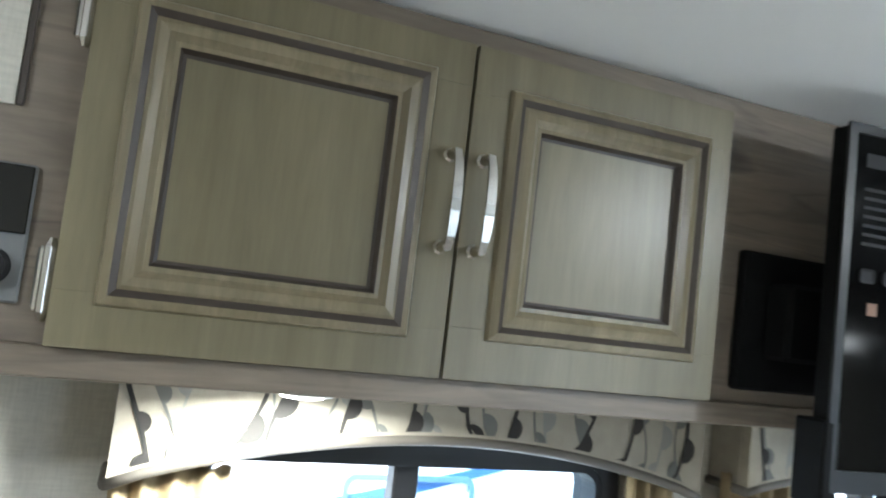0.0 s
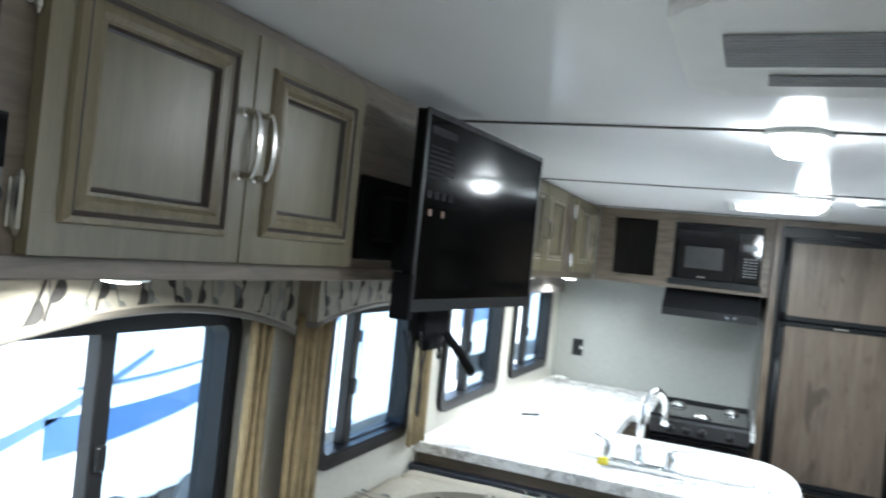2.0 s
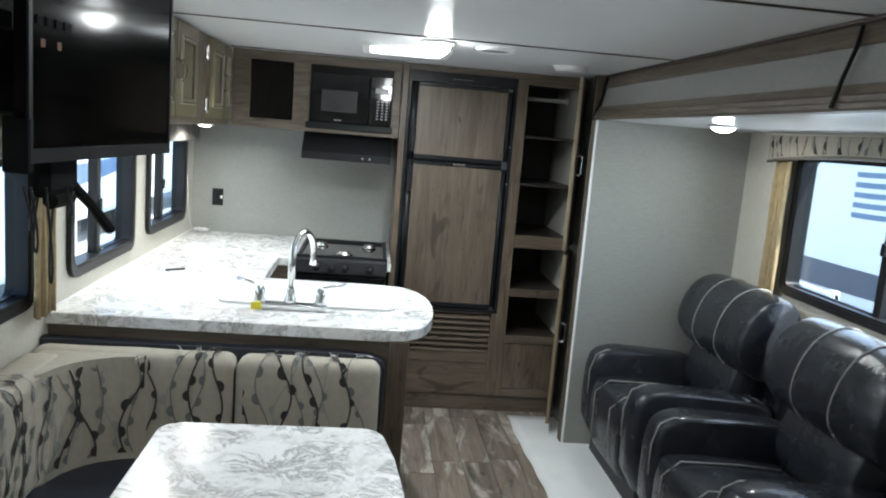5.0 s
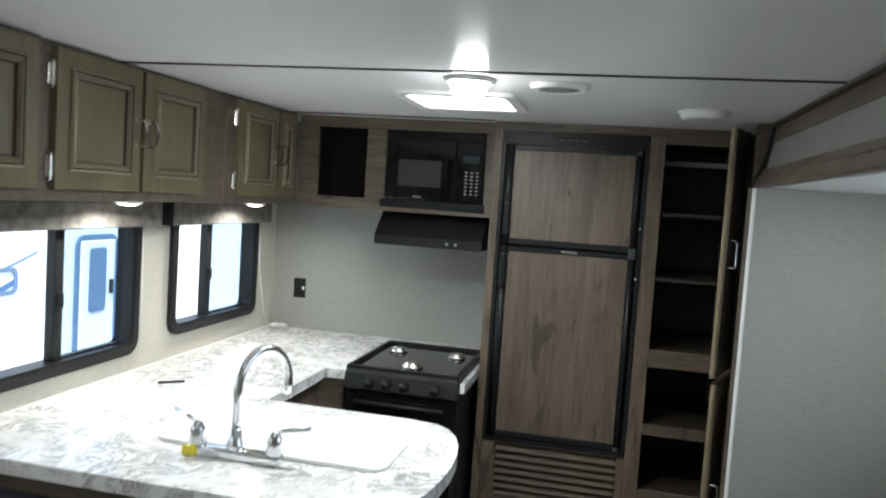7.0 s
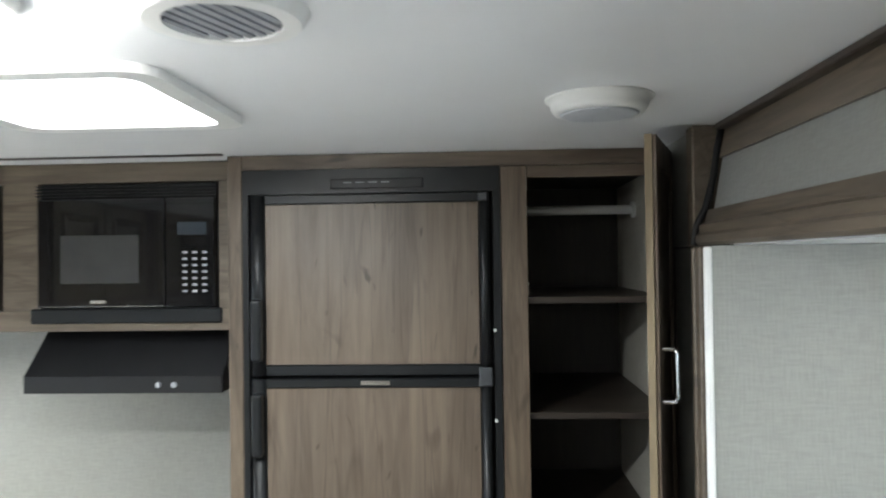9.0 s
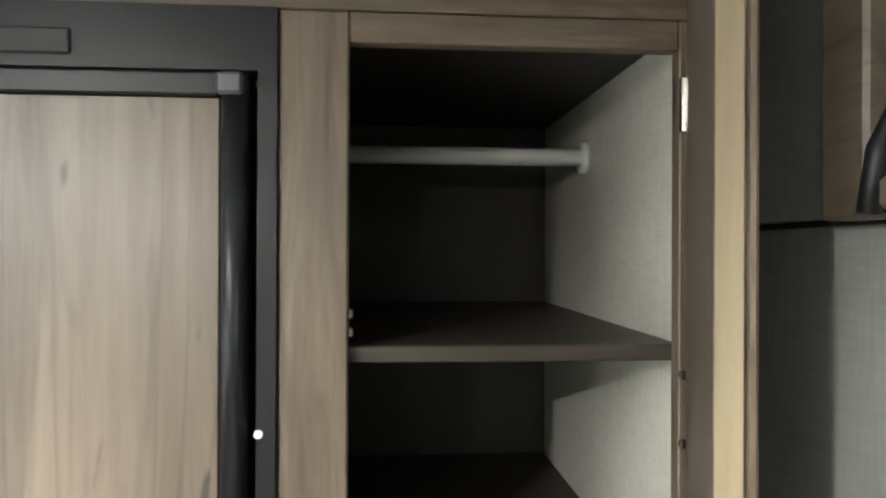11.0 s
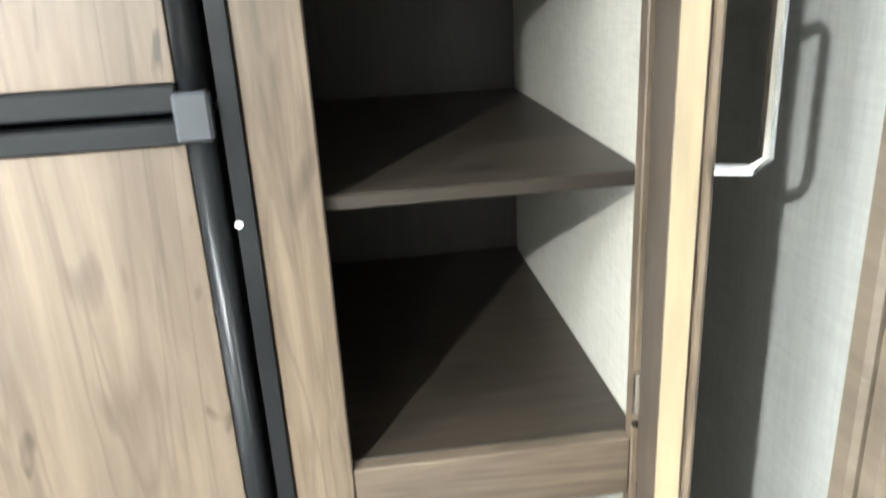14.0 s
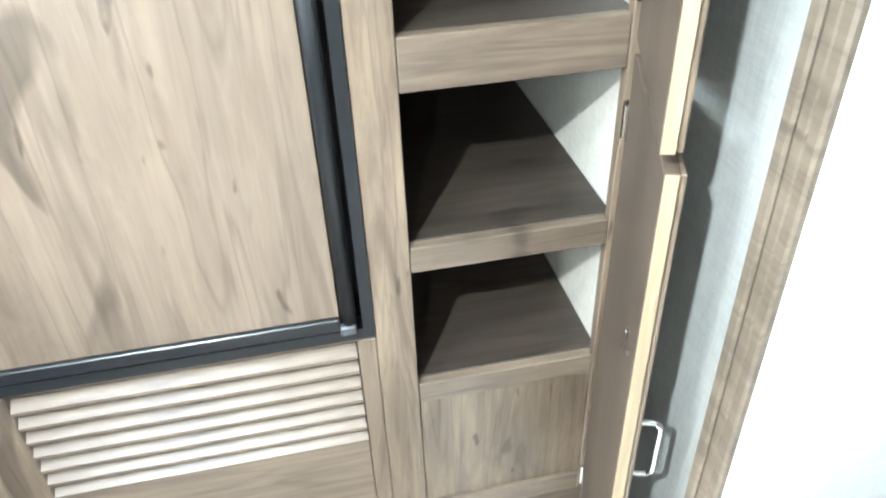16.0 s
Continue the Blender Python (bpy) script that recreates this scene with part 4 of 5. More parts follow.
def stove():
    s = base("range", (-0.17, 3.78, 0.0), "black three-burner gas range with four knobs", "stove")
    x0, x1 = -0.408, 0.068
    box("body", (x0, 3.50, 0.03), (x1, 4.083, 0.905), BLACK, s, 0.003)
    bm = bmesh.new()
    add_ring(bm, [(x0, 3.478), (x1, 3.478), (x1, 4.083), (x0, 4.083)], [(x0 + 0.016, 3.500), (x1 - 0.016, 3.500), (x1 - 0.016, 4.066), (x0 + 0.016, 4.066)], "z", 0.906, 0.942)
    put("rim", bm, BLACK, s)
    box("cooktop", (x0 + 0.016, 3.500, 0.906), (x1 - 0.016, 4.066, 0.928), GLOSS, s, 0.0)
    for x, y, r in ((-0.305, 3.90, 0.040), (-0.03, 3.90, 0.040), (-0.165, 3.62, 0.046)):
        b = lathe("burner", [(r, 0.0), (r, 0.010), (r * 0.72, 0.013), (r * 0.72, 0.020), (r * 0.3, 0.024)], (x, y, 0.928), NICKEL, s, 20)
    prism("front_panel", [(3.478, 0.848), (3.452, 0.855), (3.462, 0.918), (3.478, 0.930), (3.499, 0.930), (3.499, 0.848)], "x", x0, x1, STOVE, s, 0.002)
    for x in (-0.300, -0.225, -0.150, -0.020):
        tube("knob", [(x, 3.457, 0.886), (x, 3.438, 0.884), (x, 3.428, 0.883)], [0.020, 0.018, 0.015], BLACK, s, 14)
    box("oven_door", (x0 + 0.004, 3.474, 0.10), (x1 - 0.004, 3.499, 0.835), GLOSS, s, 0.004, 2)
    tube("handle", [(x0 + 0.05, 3.450, 0.800), (x1 - 0.05, 3.450, 0.800)], 0.009, BLACK, s, 10)


stove()


def outlet():
    o = base("outlet", (-0.978, YK, 1.08), "black wall outlet plate", "outlet")
    box("plate", (-1.010, YK - 0.007, 1.078), (-0.944, YK - 0.0005, 1.182), BLACK, o, 0.003, 2)
    boxes("socket", [((-0.992, YK - 0.0095, 1.138), (-0.962, YK - 0.007, 1.168)), ((-0.992, YK - 0.0095, 1.092), (-0.962, YK - 0.007, 1.122))], GRAPHITE, o, 0.001)
    boxes("button", [((-0.960, YK - 0.011, 1.122), (-0.948, YK - 0.007, 1.140))], WHITE, o, 0.001)


outlet()
pen = tagged(tube("pen", [(-0.94, 2.955, CT + 0.006), (-0.868, 3.012, CT + 0.006)], 0.0045, BLACK, None, 8), "dark pen lying on the marbled counter", "pen")


def crumpled_paper():
    bm = bmesh.new()
    bmesh.ops.create_icosphere(bm, subdivisions=3, radius=0.05)
    for v in bm.verts:
        k = 0.7 + 0.6 * noise.noise(v.co * 45)
        v.co = Vector((-1.06 + v.co.x * 1.1 * k, 4.20 + v.co.y * 0.8 * k, CT + 0.017 + v.co.z * 0.34 * k))
    low = min(v.co.z for v in bm.verts)
    for v in bm.verts:
        v.co.z += CT + 0.0005 - low
    tagged(put("paper_wad", bm, PAPER), "crumpled white paper in the counter corner", "paper")
    tagged(tube("cord", [(-1.124, 4.06, 1.50), (-1.118, 4.07, 1.25), (-1.112, 4.13, 1.0), (-1.10, 4.17, 0.93)], 0.0022, WHITE, None, 6), "thin white shade cord hanging by the window", "cord", "shade cords")
    for y in (3.085, 3.097):
        tagged(tube("cord", [(-1.122, y, 1.50), (-1.120, y + 0.004, 1.2), (-1.118, y, 1.02)], 0.0022, WHITE, None, 6), "thin white shade cord hanging by the window", "cord", "shade cords")


crumpled_paper()


# ---- shades, valances, curtains ----
def roller_shade(y0, y1):
    s = base("roller_shade", (-1.09, (y0 + y1) / 2, 1.478), "rolled-up mottled brown fabric shade over the window", "shade", "kitchen shades")
    prism("cassette", [(-1.129, 1.578), (-1.052, 1.578), (-1.048, 1.560), (-1.048, 1.482), (-1.056, 1.478), (-1.129, 1.478)], "y", y0, y1, SHADEFAB, s, 0.002)
    box("end_cap", (-1.130, y0 - 0.006, 1.477), (-1.046, y0 - 0.0005, 1.579), BLACK, s, 0.001)


roller_shade(2.150, 3.105)
roller_shade(3.180, 4.040)


def vines(area, place, parent, seed):
    """Printed twigs with round leaves on a cloth; place maps (u, v) to the cloth's face."""
    rng = random.Random(seed)
    u0, u1, v0, v1 = area
    bm = bmesh.new()

    def quad(a, b, w, mi, lift):
        d = Vector((b[0] - a[0], b[1] - a[1]))
        if d.length < 1e-6:
            return
        n = Vector((-d.y, d.x)).normalized() * w
        f = bm.faces.new([bm.verts.new(place(min(max(p[0] + s * n.x, u0), u1), min(max(p[1] + s * n.y, v0), v1), lift)) for p, s in ((a, 1), (b, 1), (b, -1), (a, -1))])
        f.material_index = mi

    def leaf(c, r, long, tilt, mi, lift):
        pts = []
        for k in range(9):
            a = 3.1416 * k / 8 - 1.5708
            x, y = r * math.cos(a), r * long * math.sin(a)
            u = c[0] + x * math.cos(tilt) - y * math.sin(tilt)
            v = c[1] + x * math.sin(tilt) + y * math.cos(tilt)
            pts.append((min(max(u, u0), u1), min(max(v, v0), v1)))
        area2 = sum(p[0] * q[1] - q[0] * p[1] for p, q in zip(pts, pts[1:] + pts[:1]))
        if abs(area2) > 1e-5:
            bm.faces.new([bm.verts.new(place(u, v, lift)) for u, v in pts]).material_index = mi

    u = u0 + 0.02
    k = 0
    while u < u1 - 0.01:
        mi = (0, 1, 2, 0, 1)[k % 5]
        lift = 0.0010 + 0.0004 * (2 - mi) + 0.00003 * (k % 9)
        ph, amp = rng.random() * 6.3, 0.012 + rng.random() * 0.020
        lean = (rng.random() - 0.5) * 0.30
        line = []
        n = max(6, int((v1 - v0) / 0.018))
        for i in range(n + 1):
            v = v0 + (v1 - v0) * i / n
            line.append((u + amp * math.sin(ph + (v - v0) * 17) + lean * (v - v0), v))
        for p, q in zip(line, line[1:]):
            quad(p, q, 0.0030 if mi == 0 else 0.0020, mi, lift)
        side = 1
        v = v0 + rng.random() * 0.05
        while v < v1:
            i = min(n, int((v - v0) / (v1 - v0) * n))
            side = -side
            r = 0.014 + rng.random() * 0.009
            j = min(n, i + 1)
            slope = math.atan2(line[j][0] - line[j - 1][0], line[j][1] - line[j - 1][1])
            leaf(line[i], r, 1.0, (0.0 if side > 0 else math.pi) - slope, mi, lift + 0.0002)
            v += 0.050 + rng.random() * 0.05
        u += 0.027 + rng.random() * 0.020
        k += 1
    return tagged(put("print", bm, [VINE1, VINE2, VINE3], parent), "", "", "", "stuff")


def valance(y0, y1, ztop, zend, zmid, xf, xw, seed, label):
    s = 1 if xf > xw else -1
    v = base("valance", (xw, (y0 + y1) / 2, zend), label, "valance", "window valances")
    n = 24

    def low(y):
        f = (y - y0) / (y1 - y0)
        return zend + (zmid - zend) * max(0.0, math.sin(math.pi * f)) ** 0.8
    ys = [y0 + (y1 - y0) * i / n for i in range(n + 1)]
    prism("board", [(y0, ztop), *[(y, low(y)) for y in ys], (y1, ztop)], "x", xf - s * 0.02, xf, CREAM, v, 0.0)
    boxes("return", [((min(xw + s * 0.001, xf - s * 0.021), a, zend), (max(xw + s * 0.001, xf - s * 0.021), b, ztop)) for a, b in ((y0, y0 + 0.02), (y1 - 0.02, y1))], CREAM, v, 0.002)
    tube("piping", [(xf - s * 0.004, y, low(y) - 0.004) for y in ys], 0.0085, PIPING, v, 8)
    tube("piping", [(xw + s * 0.004, y0, zend - 0.004), (xf - s * 0.004, y0, zend - 0.004)], 0.0085, PIPING, v, 8)

    def place(a, b, lift):
        return (xf + s * lift, a, max(b, low(a) + 0.008))
    vines((y0 + 0.004, y1 - 0.004, zend, ztop - 0.002), place, v, seed)


valance(0.162, 1.078, 1.568, 1.418, 1.492, -1.03, XW, 3, "cream arched window valance with twig print, lit")
valance(1.180, 2.100, 1.568, 1.430, 1.480, -1.03, XW, 7, "cream arched window valance with twig print")
valance(1.49, 2.985, 1.750, 1.632, 1.670, 1.832, XB, 9, "cream arched valance over the recliner window")


def curtain(x, y0, y1, z0, z1, folds, sign):
    """A gathered cloth panel: a folded sheet with thickness."""
    bm = bmesh.new()
    n, rows = folds * 8, 6
    grid = []
    for layer in (0, 1):
        g2 = []
        for j in range(rows + 1):
            z = z0 + (z1 - z0) * j / rows
            row = []
            for i in range(n + 1):
                f = i / n
                wob = 0.013 * math.sin(6.2832 * folds * f) + 0.004 * math.sin(17 * f + z * 9)
                row.append(bm.verts.new((x + sign * (wob + 0.003 * layer), y0 + (y1 - y0) * f + 0.004 * math.sin(z * 11 + f * 5), z)))
            g2.append(row)
        grid.append(g2)
    for g2 in grid:
        for j in range(rows):
            for i in range(n):
                bm.faces.new((g2[j][i], g2[j][i + 1], g2[j + 1][i + 1], g2[j + 1][i]))
    a, b = grid
    for j in range(rows):
        for i in (0, n):
            bm.faces.new((a[j][i], a[j + 1][i], b[j + 1][i], b[j][i]))
    for i in range(n):
        for j in (0, rows):
            bm.faces.new((a[j][i], a[j][i + 1], b[j][i + 1], b[j][i]))
    tagged(put("curtain", bm, TAN, None, True), "tan gathered curtain panel beside the window", "curtain", "curtains")


curtain(-1.08, 0.165, 0.315, 0.90, 1.43, 4, 1)
curtain(-1.08, 0.965, 1.062, 0.925, 1.44, 3, 1)
curtain(-1.08, 1.165, 1.335, 0.90, 1.45, 5, 1)
curtain(-1.08, 1.955, 2.105, 0.94, 1.45, 4, 1)
curtain(1.870, 2.835, 2.965, 0.93, 1.65, 4, -1)
curtain(1.870, 1.48, 1.645, 0.93, 1.65, 4, -1)


# ---- dinette ----
def dinette_table():
    t = base("dinette_table", (-0.26, 1.15, 0.0), "white marbled dinette table with rounded corners", "table")
    out = [(-0.600, 0.66), (-0.600, 1.60)]
    out += [(-0.55 - 0.05 * math.cos(radians(a)), 1.61 + 0.05 * math.sin(radians(a))) for a in range(0, 91, 15)]
    out += [(-0.03 + 0.075 * math.sin(radians(a)), 1.59 + 0.085 * math.cos(radians(a))) for a in range(0, 76, 15)]
    out += [(0.068, 1.46), (0.085, 1.28), (0.090, 1.10), (0.086, 0.92), (0.070, 0.78), (0.035, 0.69), (-0.03, 0.66)]
    prism("top", out, "z", 0.705, 0.740, MARBLE, t, 0.006, 2)
    lathe("leg", [(0.16, 0.0), (0.16, 0.012), (0.04, 0.03), (0.032, 0.06), (0.032, 0.68), (0.09, 0.69), (0.09, 0.704)], (-0.26, 1.15, 0.0), STEEL, t)


dinette_table()


def soft(name, lo, hi, m, parent, r=0.035, lump=0.004, seed=0):
    """A padded block: round edges and a slightly uneven face."""
    bm = bmesh.new()
    add_box(bm, lo, hi, r, 4)
    bmesh.ops.subdivide_edges(bm, edges=[e for e in bm.edges if e.calc_length() > 0.12], cuts=3, use_grid_fill=True)
    for v in bm.verts:
        v.co += Vector((noise.noise(v.co * 6 + Vector((seed, 0, 0))), noise.noise(v.co * 6 + Vector((0, seed + 4, 0))), noise.noise(v.co * 6 + Vector((9, 0, seed))))) * lump
    return put(name, bm, m, parent, True)


def dinette_bench():
    b = base("dinette_bench", (-0.7, 1.4, 0.0), "U-shaped dinette bench with dark seats and twig-print cushions", "bench")
    box("box", (XW + 0.001, 0.62, 0.0), (-0.66, 2.168, 0.36), KWOOD, b, 0.003)
    box("box", (-0.659, 1.62, 0.0), (0.03, 2.168, 0.36), KWOOD, b, 0.003)
    soft("seat", (XW + 0.006, 0.62, 0.361), (-0.62, 1.555, 0.475), NAVY, b, 0.03, 0.004, 1)
    soft("seat", (XW + 0.006, 1.560, 0.361), (0.02, 2.05, 0.475), NAVY, b, 0.03, 0.004, 2)
    prism("backing", [(XW + 0.002, 0.36), (0.048, 0.36), (0.048, 0.785), (0.035, 0.815), (0.0, 0.832), (-0.10, 0.838), (XW + 0.002, 0.838)], "y", 2.098, 2.150, NAVY, b, 0.008)
    for x0, x1, seed in ((-0.455, 0.030, 2), (-1.122, -0.461, 4)):
        c = soft("back_cushion", (x0, 1.975, 0.462), (x1, 2.096, 0.832), CREAM, b, 0.038, 0.003, seed)

        def place(u, v, lift):
            y = 1.975 - lift - 0.0025
            if v > 0.790:
                f = min(1.0, (v - 0.790) / 0.06)
                return (u, y + 0.045 * (1 - math.cos(f * 1.571)) + max(0.0, v - 0.850), 0.790 + 0.051 * math.sin(f * 1.571))
            return (u, y, v)
        vines((max(x0, -0.765) + 0.03, x1 - 0.025, 0.50, 0.925), place, c, seed + 20)
    c = soft("side_cushion", (XW + 0.004, 0.62, 0.462), (-0.985, 1.972, 0.835), CREAM, b, 0.038, 0.003, 8)

    def place_side(u, v, lift):
        x = -0.985 + lift + 0.0025
        if v > 0.793:
            f = min(1.0, (v - 0.793) / 0.06)
            return (x - 0.045 * (1 - math.cos(f * 1.571)) - max(0.0, v - 0.853), u, 0.793 + 0.050 * math.sin(f * 1.571))
        return (x, u, v)
    vines((0.65, 1.72, 0.50, 0.945), place_side, c, 31)
    R, cx, cy = 0.25, -0.7355, 1.7245
    arc = [(cx - R * math.cos(radians(a)), cy + R * math.sin(radians(a))) for a in range(0, 91, 9)]
    c = prism("corner_cushion", arc + [(cx, 2.085), (-1.10, 2.085), (-1.10, cy)], "z", 0.462, 0.829, CREAM, b, 0.035, 3, False)

    def place_corner(u, v, lift):
        a, d, z = u / R, R - lift - 0.0025, v
        if v > 0.793:
            f = min(1.0, (v - 0.793) / 0.06)
            d, z = d + 0.045 * (1 - math.cos(f * 1.571)), 0.793 + 0.044 * math.sin(f * 1.571)
        return (cx - d * math.cos(a), cy + d * math.sin(a), z)
    vines((0.01, 0.385, 0.50, 0.829), place_corner, c, 35)


dinette_bench()


# ---- slide-out ----
def header():
    h = base("slide_header", (XS, 2.0, ZS), "wood and grey header board over the slide-out", "trim", "", "structure")
    # three boards, each leaning a little further into the room towards the bottom, the lowest with a stepped nose
    prism("board", [(1.160, 1.936), (1.172, ZC - 0.012), (1.205, ZC - 0.012), (1.205, 1.936)], "y", 0.60, 3.500, HEADER, h, 0.0)
    prism("board", [(1.148, 1.8365), (1.166, 1.9355), (1.205, 1.9355), (1.205, 1.8365)], "y", 0.60, 3.500, HEADGREY, h, 0.0)
    prism("board", [(1.118, 1.768), (1.112, 1.774), (1.112, 1.786), (1.119, 1.792), (1.119, 1.806), (1.130, 1.812), (1.136, 1.836), (1.205, 1.836), (1.205, 1.768)], "y", 0.60, 3.500, HEADER, h, 0.0)
    box("bead", (1.152, -1.74, ZC - 0.012), (1.205, 3.500, ZC - 0.001), TRIM, h, 0.002)
    box("backing", (1.206, 0.60, ZS + 0.052), (1.215, 3.58, ZC - 0.001), SHADEWOOD, h, 0.0)
    # the block at the header's end, with the black bulb seal between them
    box("end_block", (1.112, 3.512, 1.766), (1.205, 3.5560, ZC - 0.001), HEADER, h, 0.003)
    box("end_wall", (1.130, 3.5565, 1.7685), (1.153, YF - 0.001, ZC - 0.001), WALLG, h, 0.001)
    box("end_seam", (1.134, 3.4220, 1.7645), (1.152, YF - 0.001, 1.7680), BLACK, h, 0.0)
    seal = [(1.168, 3.506, ZC - 0.004), (1.158, 3.506, 1.955), (1.150, 3.506, 1.90), (1.134, 3.506, 1.84), (1.116, 3.506, 1.805), (1.110, 3.506, 1.768)]
    tube("seal", seal, 0.0068, BLACK, h, 8)
    box("seal_back", (1.176, 3.5005, 1.768), (1.204, 3.5115, ZC - 0.002), BLACK, h, 0.0)
    t = base("corner_trim", (XS, YE, 0.0), "fluted wood trim on the slide-out corner", "trim", "", "structure")
    for k in range(3):
        box("strip", (1.080 + 0.0025 * (k % 2), 3.366 + k * 0.0185, 0.0), (1.099, 3.3835 + k * 0.0185, 1.764), HEADER, t, 0.003)
    box("flange", (1.086, 3.352, 0.0), (1.099, 3.3655, ZS - 0.002), WHITE, t, 0.003)
    box("filler", (1.0995, 3.4070, 0.0), (1.1405, 3.4205, 1.764), SHADEWOOD, t, 0.0)
    s = [(1.158, 1.37, 1.985), (1.146, 1.365, 1.93), (1.130, 1.375, 1.86), (1.104, 1.37, 1.775)]
    tagged(tube("strap", s, 0.006, BLACK, None, 8), "black cord hanging on the slide-out header", "cord")


header()


def slide_lamp():
    x, y = 1.48, 2.75
    p = base("ceiling_lamp", (x, y, ZS), "round lit lamp on the slide-out ceiling", "lamp", "ceiling lamps")
    lathe("housing", [(0.050, -0.006), (0.062, -0.012), (0.068, -0.004), (0.069, -0.0005)], (x, y, ZS), WHITE, p)
    lathe("lens", [(0.010, -0.030), (0.030, -0.027), (0.046, -0.018), (0.051, -0.007)], (x, y, ZS), GLOW, p)


slide_lamp()


def loft(bm, profile, y0, y1, ends=0.03, n=9, puff=0.0, mi=0):
    """A padded roll: a closed outline in x and z, drawn along y with round ends."""
    cx = sum(p[0] for p in profile) / len(profile)
    cz = sum(p[1] for p in profile) / len(profile)
    stops = [(0.0, 0.90), (0.18, 0.955), (0.5, 0.985), (1.0, 1.0)]
    ys = [(y0 + ends * a, s) for a, s in stops]
    ys += [(y0 + ends + (y1 - y0 - 2 * ends) * i / n, 1 + puff * math.sin(math.pi * i / n)) for i in range(1, n)]
    ys += [(y1 - ends * a, s) for a, s in stops[::-1]]
    rings = [[bm.verts.new((cx + (x - cx) * s, y, cz + (z - cz) * s)) for x, z in profile] for y, s in ys]
    k = len(profile)
    for one, two in zip(rings, rings[1:]):
        for i in range(k):
            bm.faces.new((one[i], one[(i + 1) % k], two[(i + 1) % k], two[i])).material_index = mi
    bm.faces.new(rings[0]).material_index = mi
    bm.faces.new(rings[-1][::-1]).material_index = mi


def fine(profile, n=3):
    """Cut an outline's corners, to round it."""
    for _ in range(n):
        out = []
        for p, q in zip(profile, profile[1:] + profile[:1]):
            out += [(p[0] * 0.75 + q[0] * 0.25, p[1] * 0.75 + q[1] * 0.25), (p[0] * 0.25 + q[0] * 0.75, p[1] * 0.25 + q[1] * 0.75)]
        profile = out
    return profile


def recliner():
    """A leather recliner that faces -x; its front corner at the origin, 0.80 wide."""
    r = base("recliner", (0, 0, 0), "black leather recliner with pale stitching, upright", "recliner", "recliners")
    W, A = 0.80, 0.155
    arm = fine([(0.00, 0.04), (-0.02, 0.50), (0.05, 0.60), (0.30, 0.59), (0.62, 0.565), (0.66, 0.48), (0.66, 0.04)], 2)
    for y in (0.0, W - A):
        bm = bmesh.new()
        loft(bm, arm, y, y + A, 0.055, 5)
        put("arm", bm, LEATHER, r, True)
        bm = bmesh.new()
        inner = y + A - 0.028 if y == 0 else y + 0.028
        add_tube(bm, [(x * 1.004 - 0.002, inner, z * 1.004) for x, z in ((-0.006, 0.34), (-0.008, 0.47), (0.018, 0.555), (0.07, 0.583), (0.30, 0.578), (0.58, 0.556))], 0.0035, 6)
        put("piping", bm, STITCH, r, True)
    seat = fine([(0.00, 0.10), (-0.012, 0.42), (0.05, 0.465), (0.30, 0.455), (0.56, 0.43), (0.58, 0.28), (0.10, 0.10)], 2)
    bm = bmesh.new()
    loft(bm, seat, A + 0.002, W - A - 0.002, 0.04, 5, 0.015)
    put("seat", bm, LEATHER, r, True)
    lower = fine([(0.50, 0.40), (0.47, 0.56), (0.55, 0.74), (0.70, 0.74), (0.70, 0.40)], 2)
    bm = bmesh.new()
    loft(bm, lower, A + 0.004, W - A - 0.004, 0.05, 5, 0.02)
    put("lumbar_cushion", bm, LEATHER, r, True)
    pillow = fine([(0.50, 0.67), (0.435, 0.77), (0.49, 0.95), (0.60, 1.03), (0.72, 1.01), (0.755, 0.84), (0.70, 0.66), (0.58, 0.63)], 2)
    bm = bmesh.new()
    loft(bm, pillow, 0.05, W - 0.05, 0.07, 7, 0.03)
    put("head_pillow", bm, LEATHER, r, True)
    bm = bmesh.new()
    cx, cz = sum(p[0] for p in pillow) / len(pillow), sum(p[1] for p in pillow) / len(pillow)
    for y in (0.28, 0.52):
        s = 1 + 0.03 * math.sin(math.pi * (y - 0.12) / 0.56) + 0.012
        add_tube(bm, [(cx + (x - cx) * s, y, cz + (z - cz) * s) for x, z in pillow + pillow[:1]], 0.0035, 6)
        add_tube(bm, [(-0.016, y, 0.16), (-0.018, y, 0.41), (0.05, y, 0.470), (0.30, y, 0.464), (0.46, y, 0.45)], 0.003, 6)
    put("stitching", bm, STITCH, r, True, True)
    box("back_shell", (0.66, 0.03, 0.06), (0.745, W - 0.03, 0.90), LEATHER, r, 0.02, 3, None, True)
    box("base", (0.06, 0.05, 0.0), (0.66, W - 0.05, 0.12), BLACK, r, 0.004)
    return r


first = recliner()
first.matrix_basis = pose(1.168, 2.550, 0.0)
copy_thing(first, pose(1.150, 1.610, 0.0))


def console():
    c = base("console", (1.6, 1.5, 0.0), "low black leather console block beside the recliners", "console")
    soft("body", (1.30, 1.12, 0.0), (1.90, 1.56, 0.56), LEATHER, c, 0.03, 0.004, 3)


console()


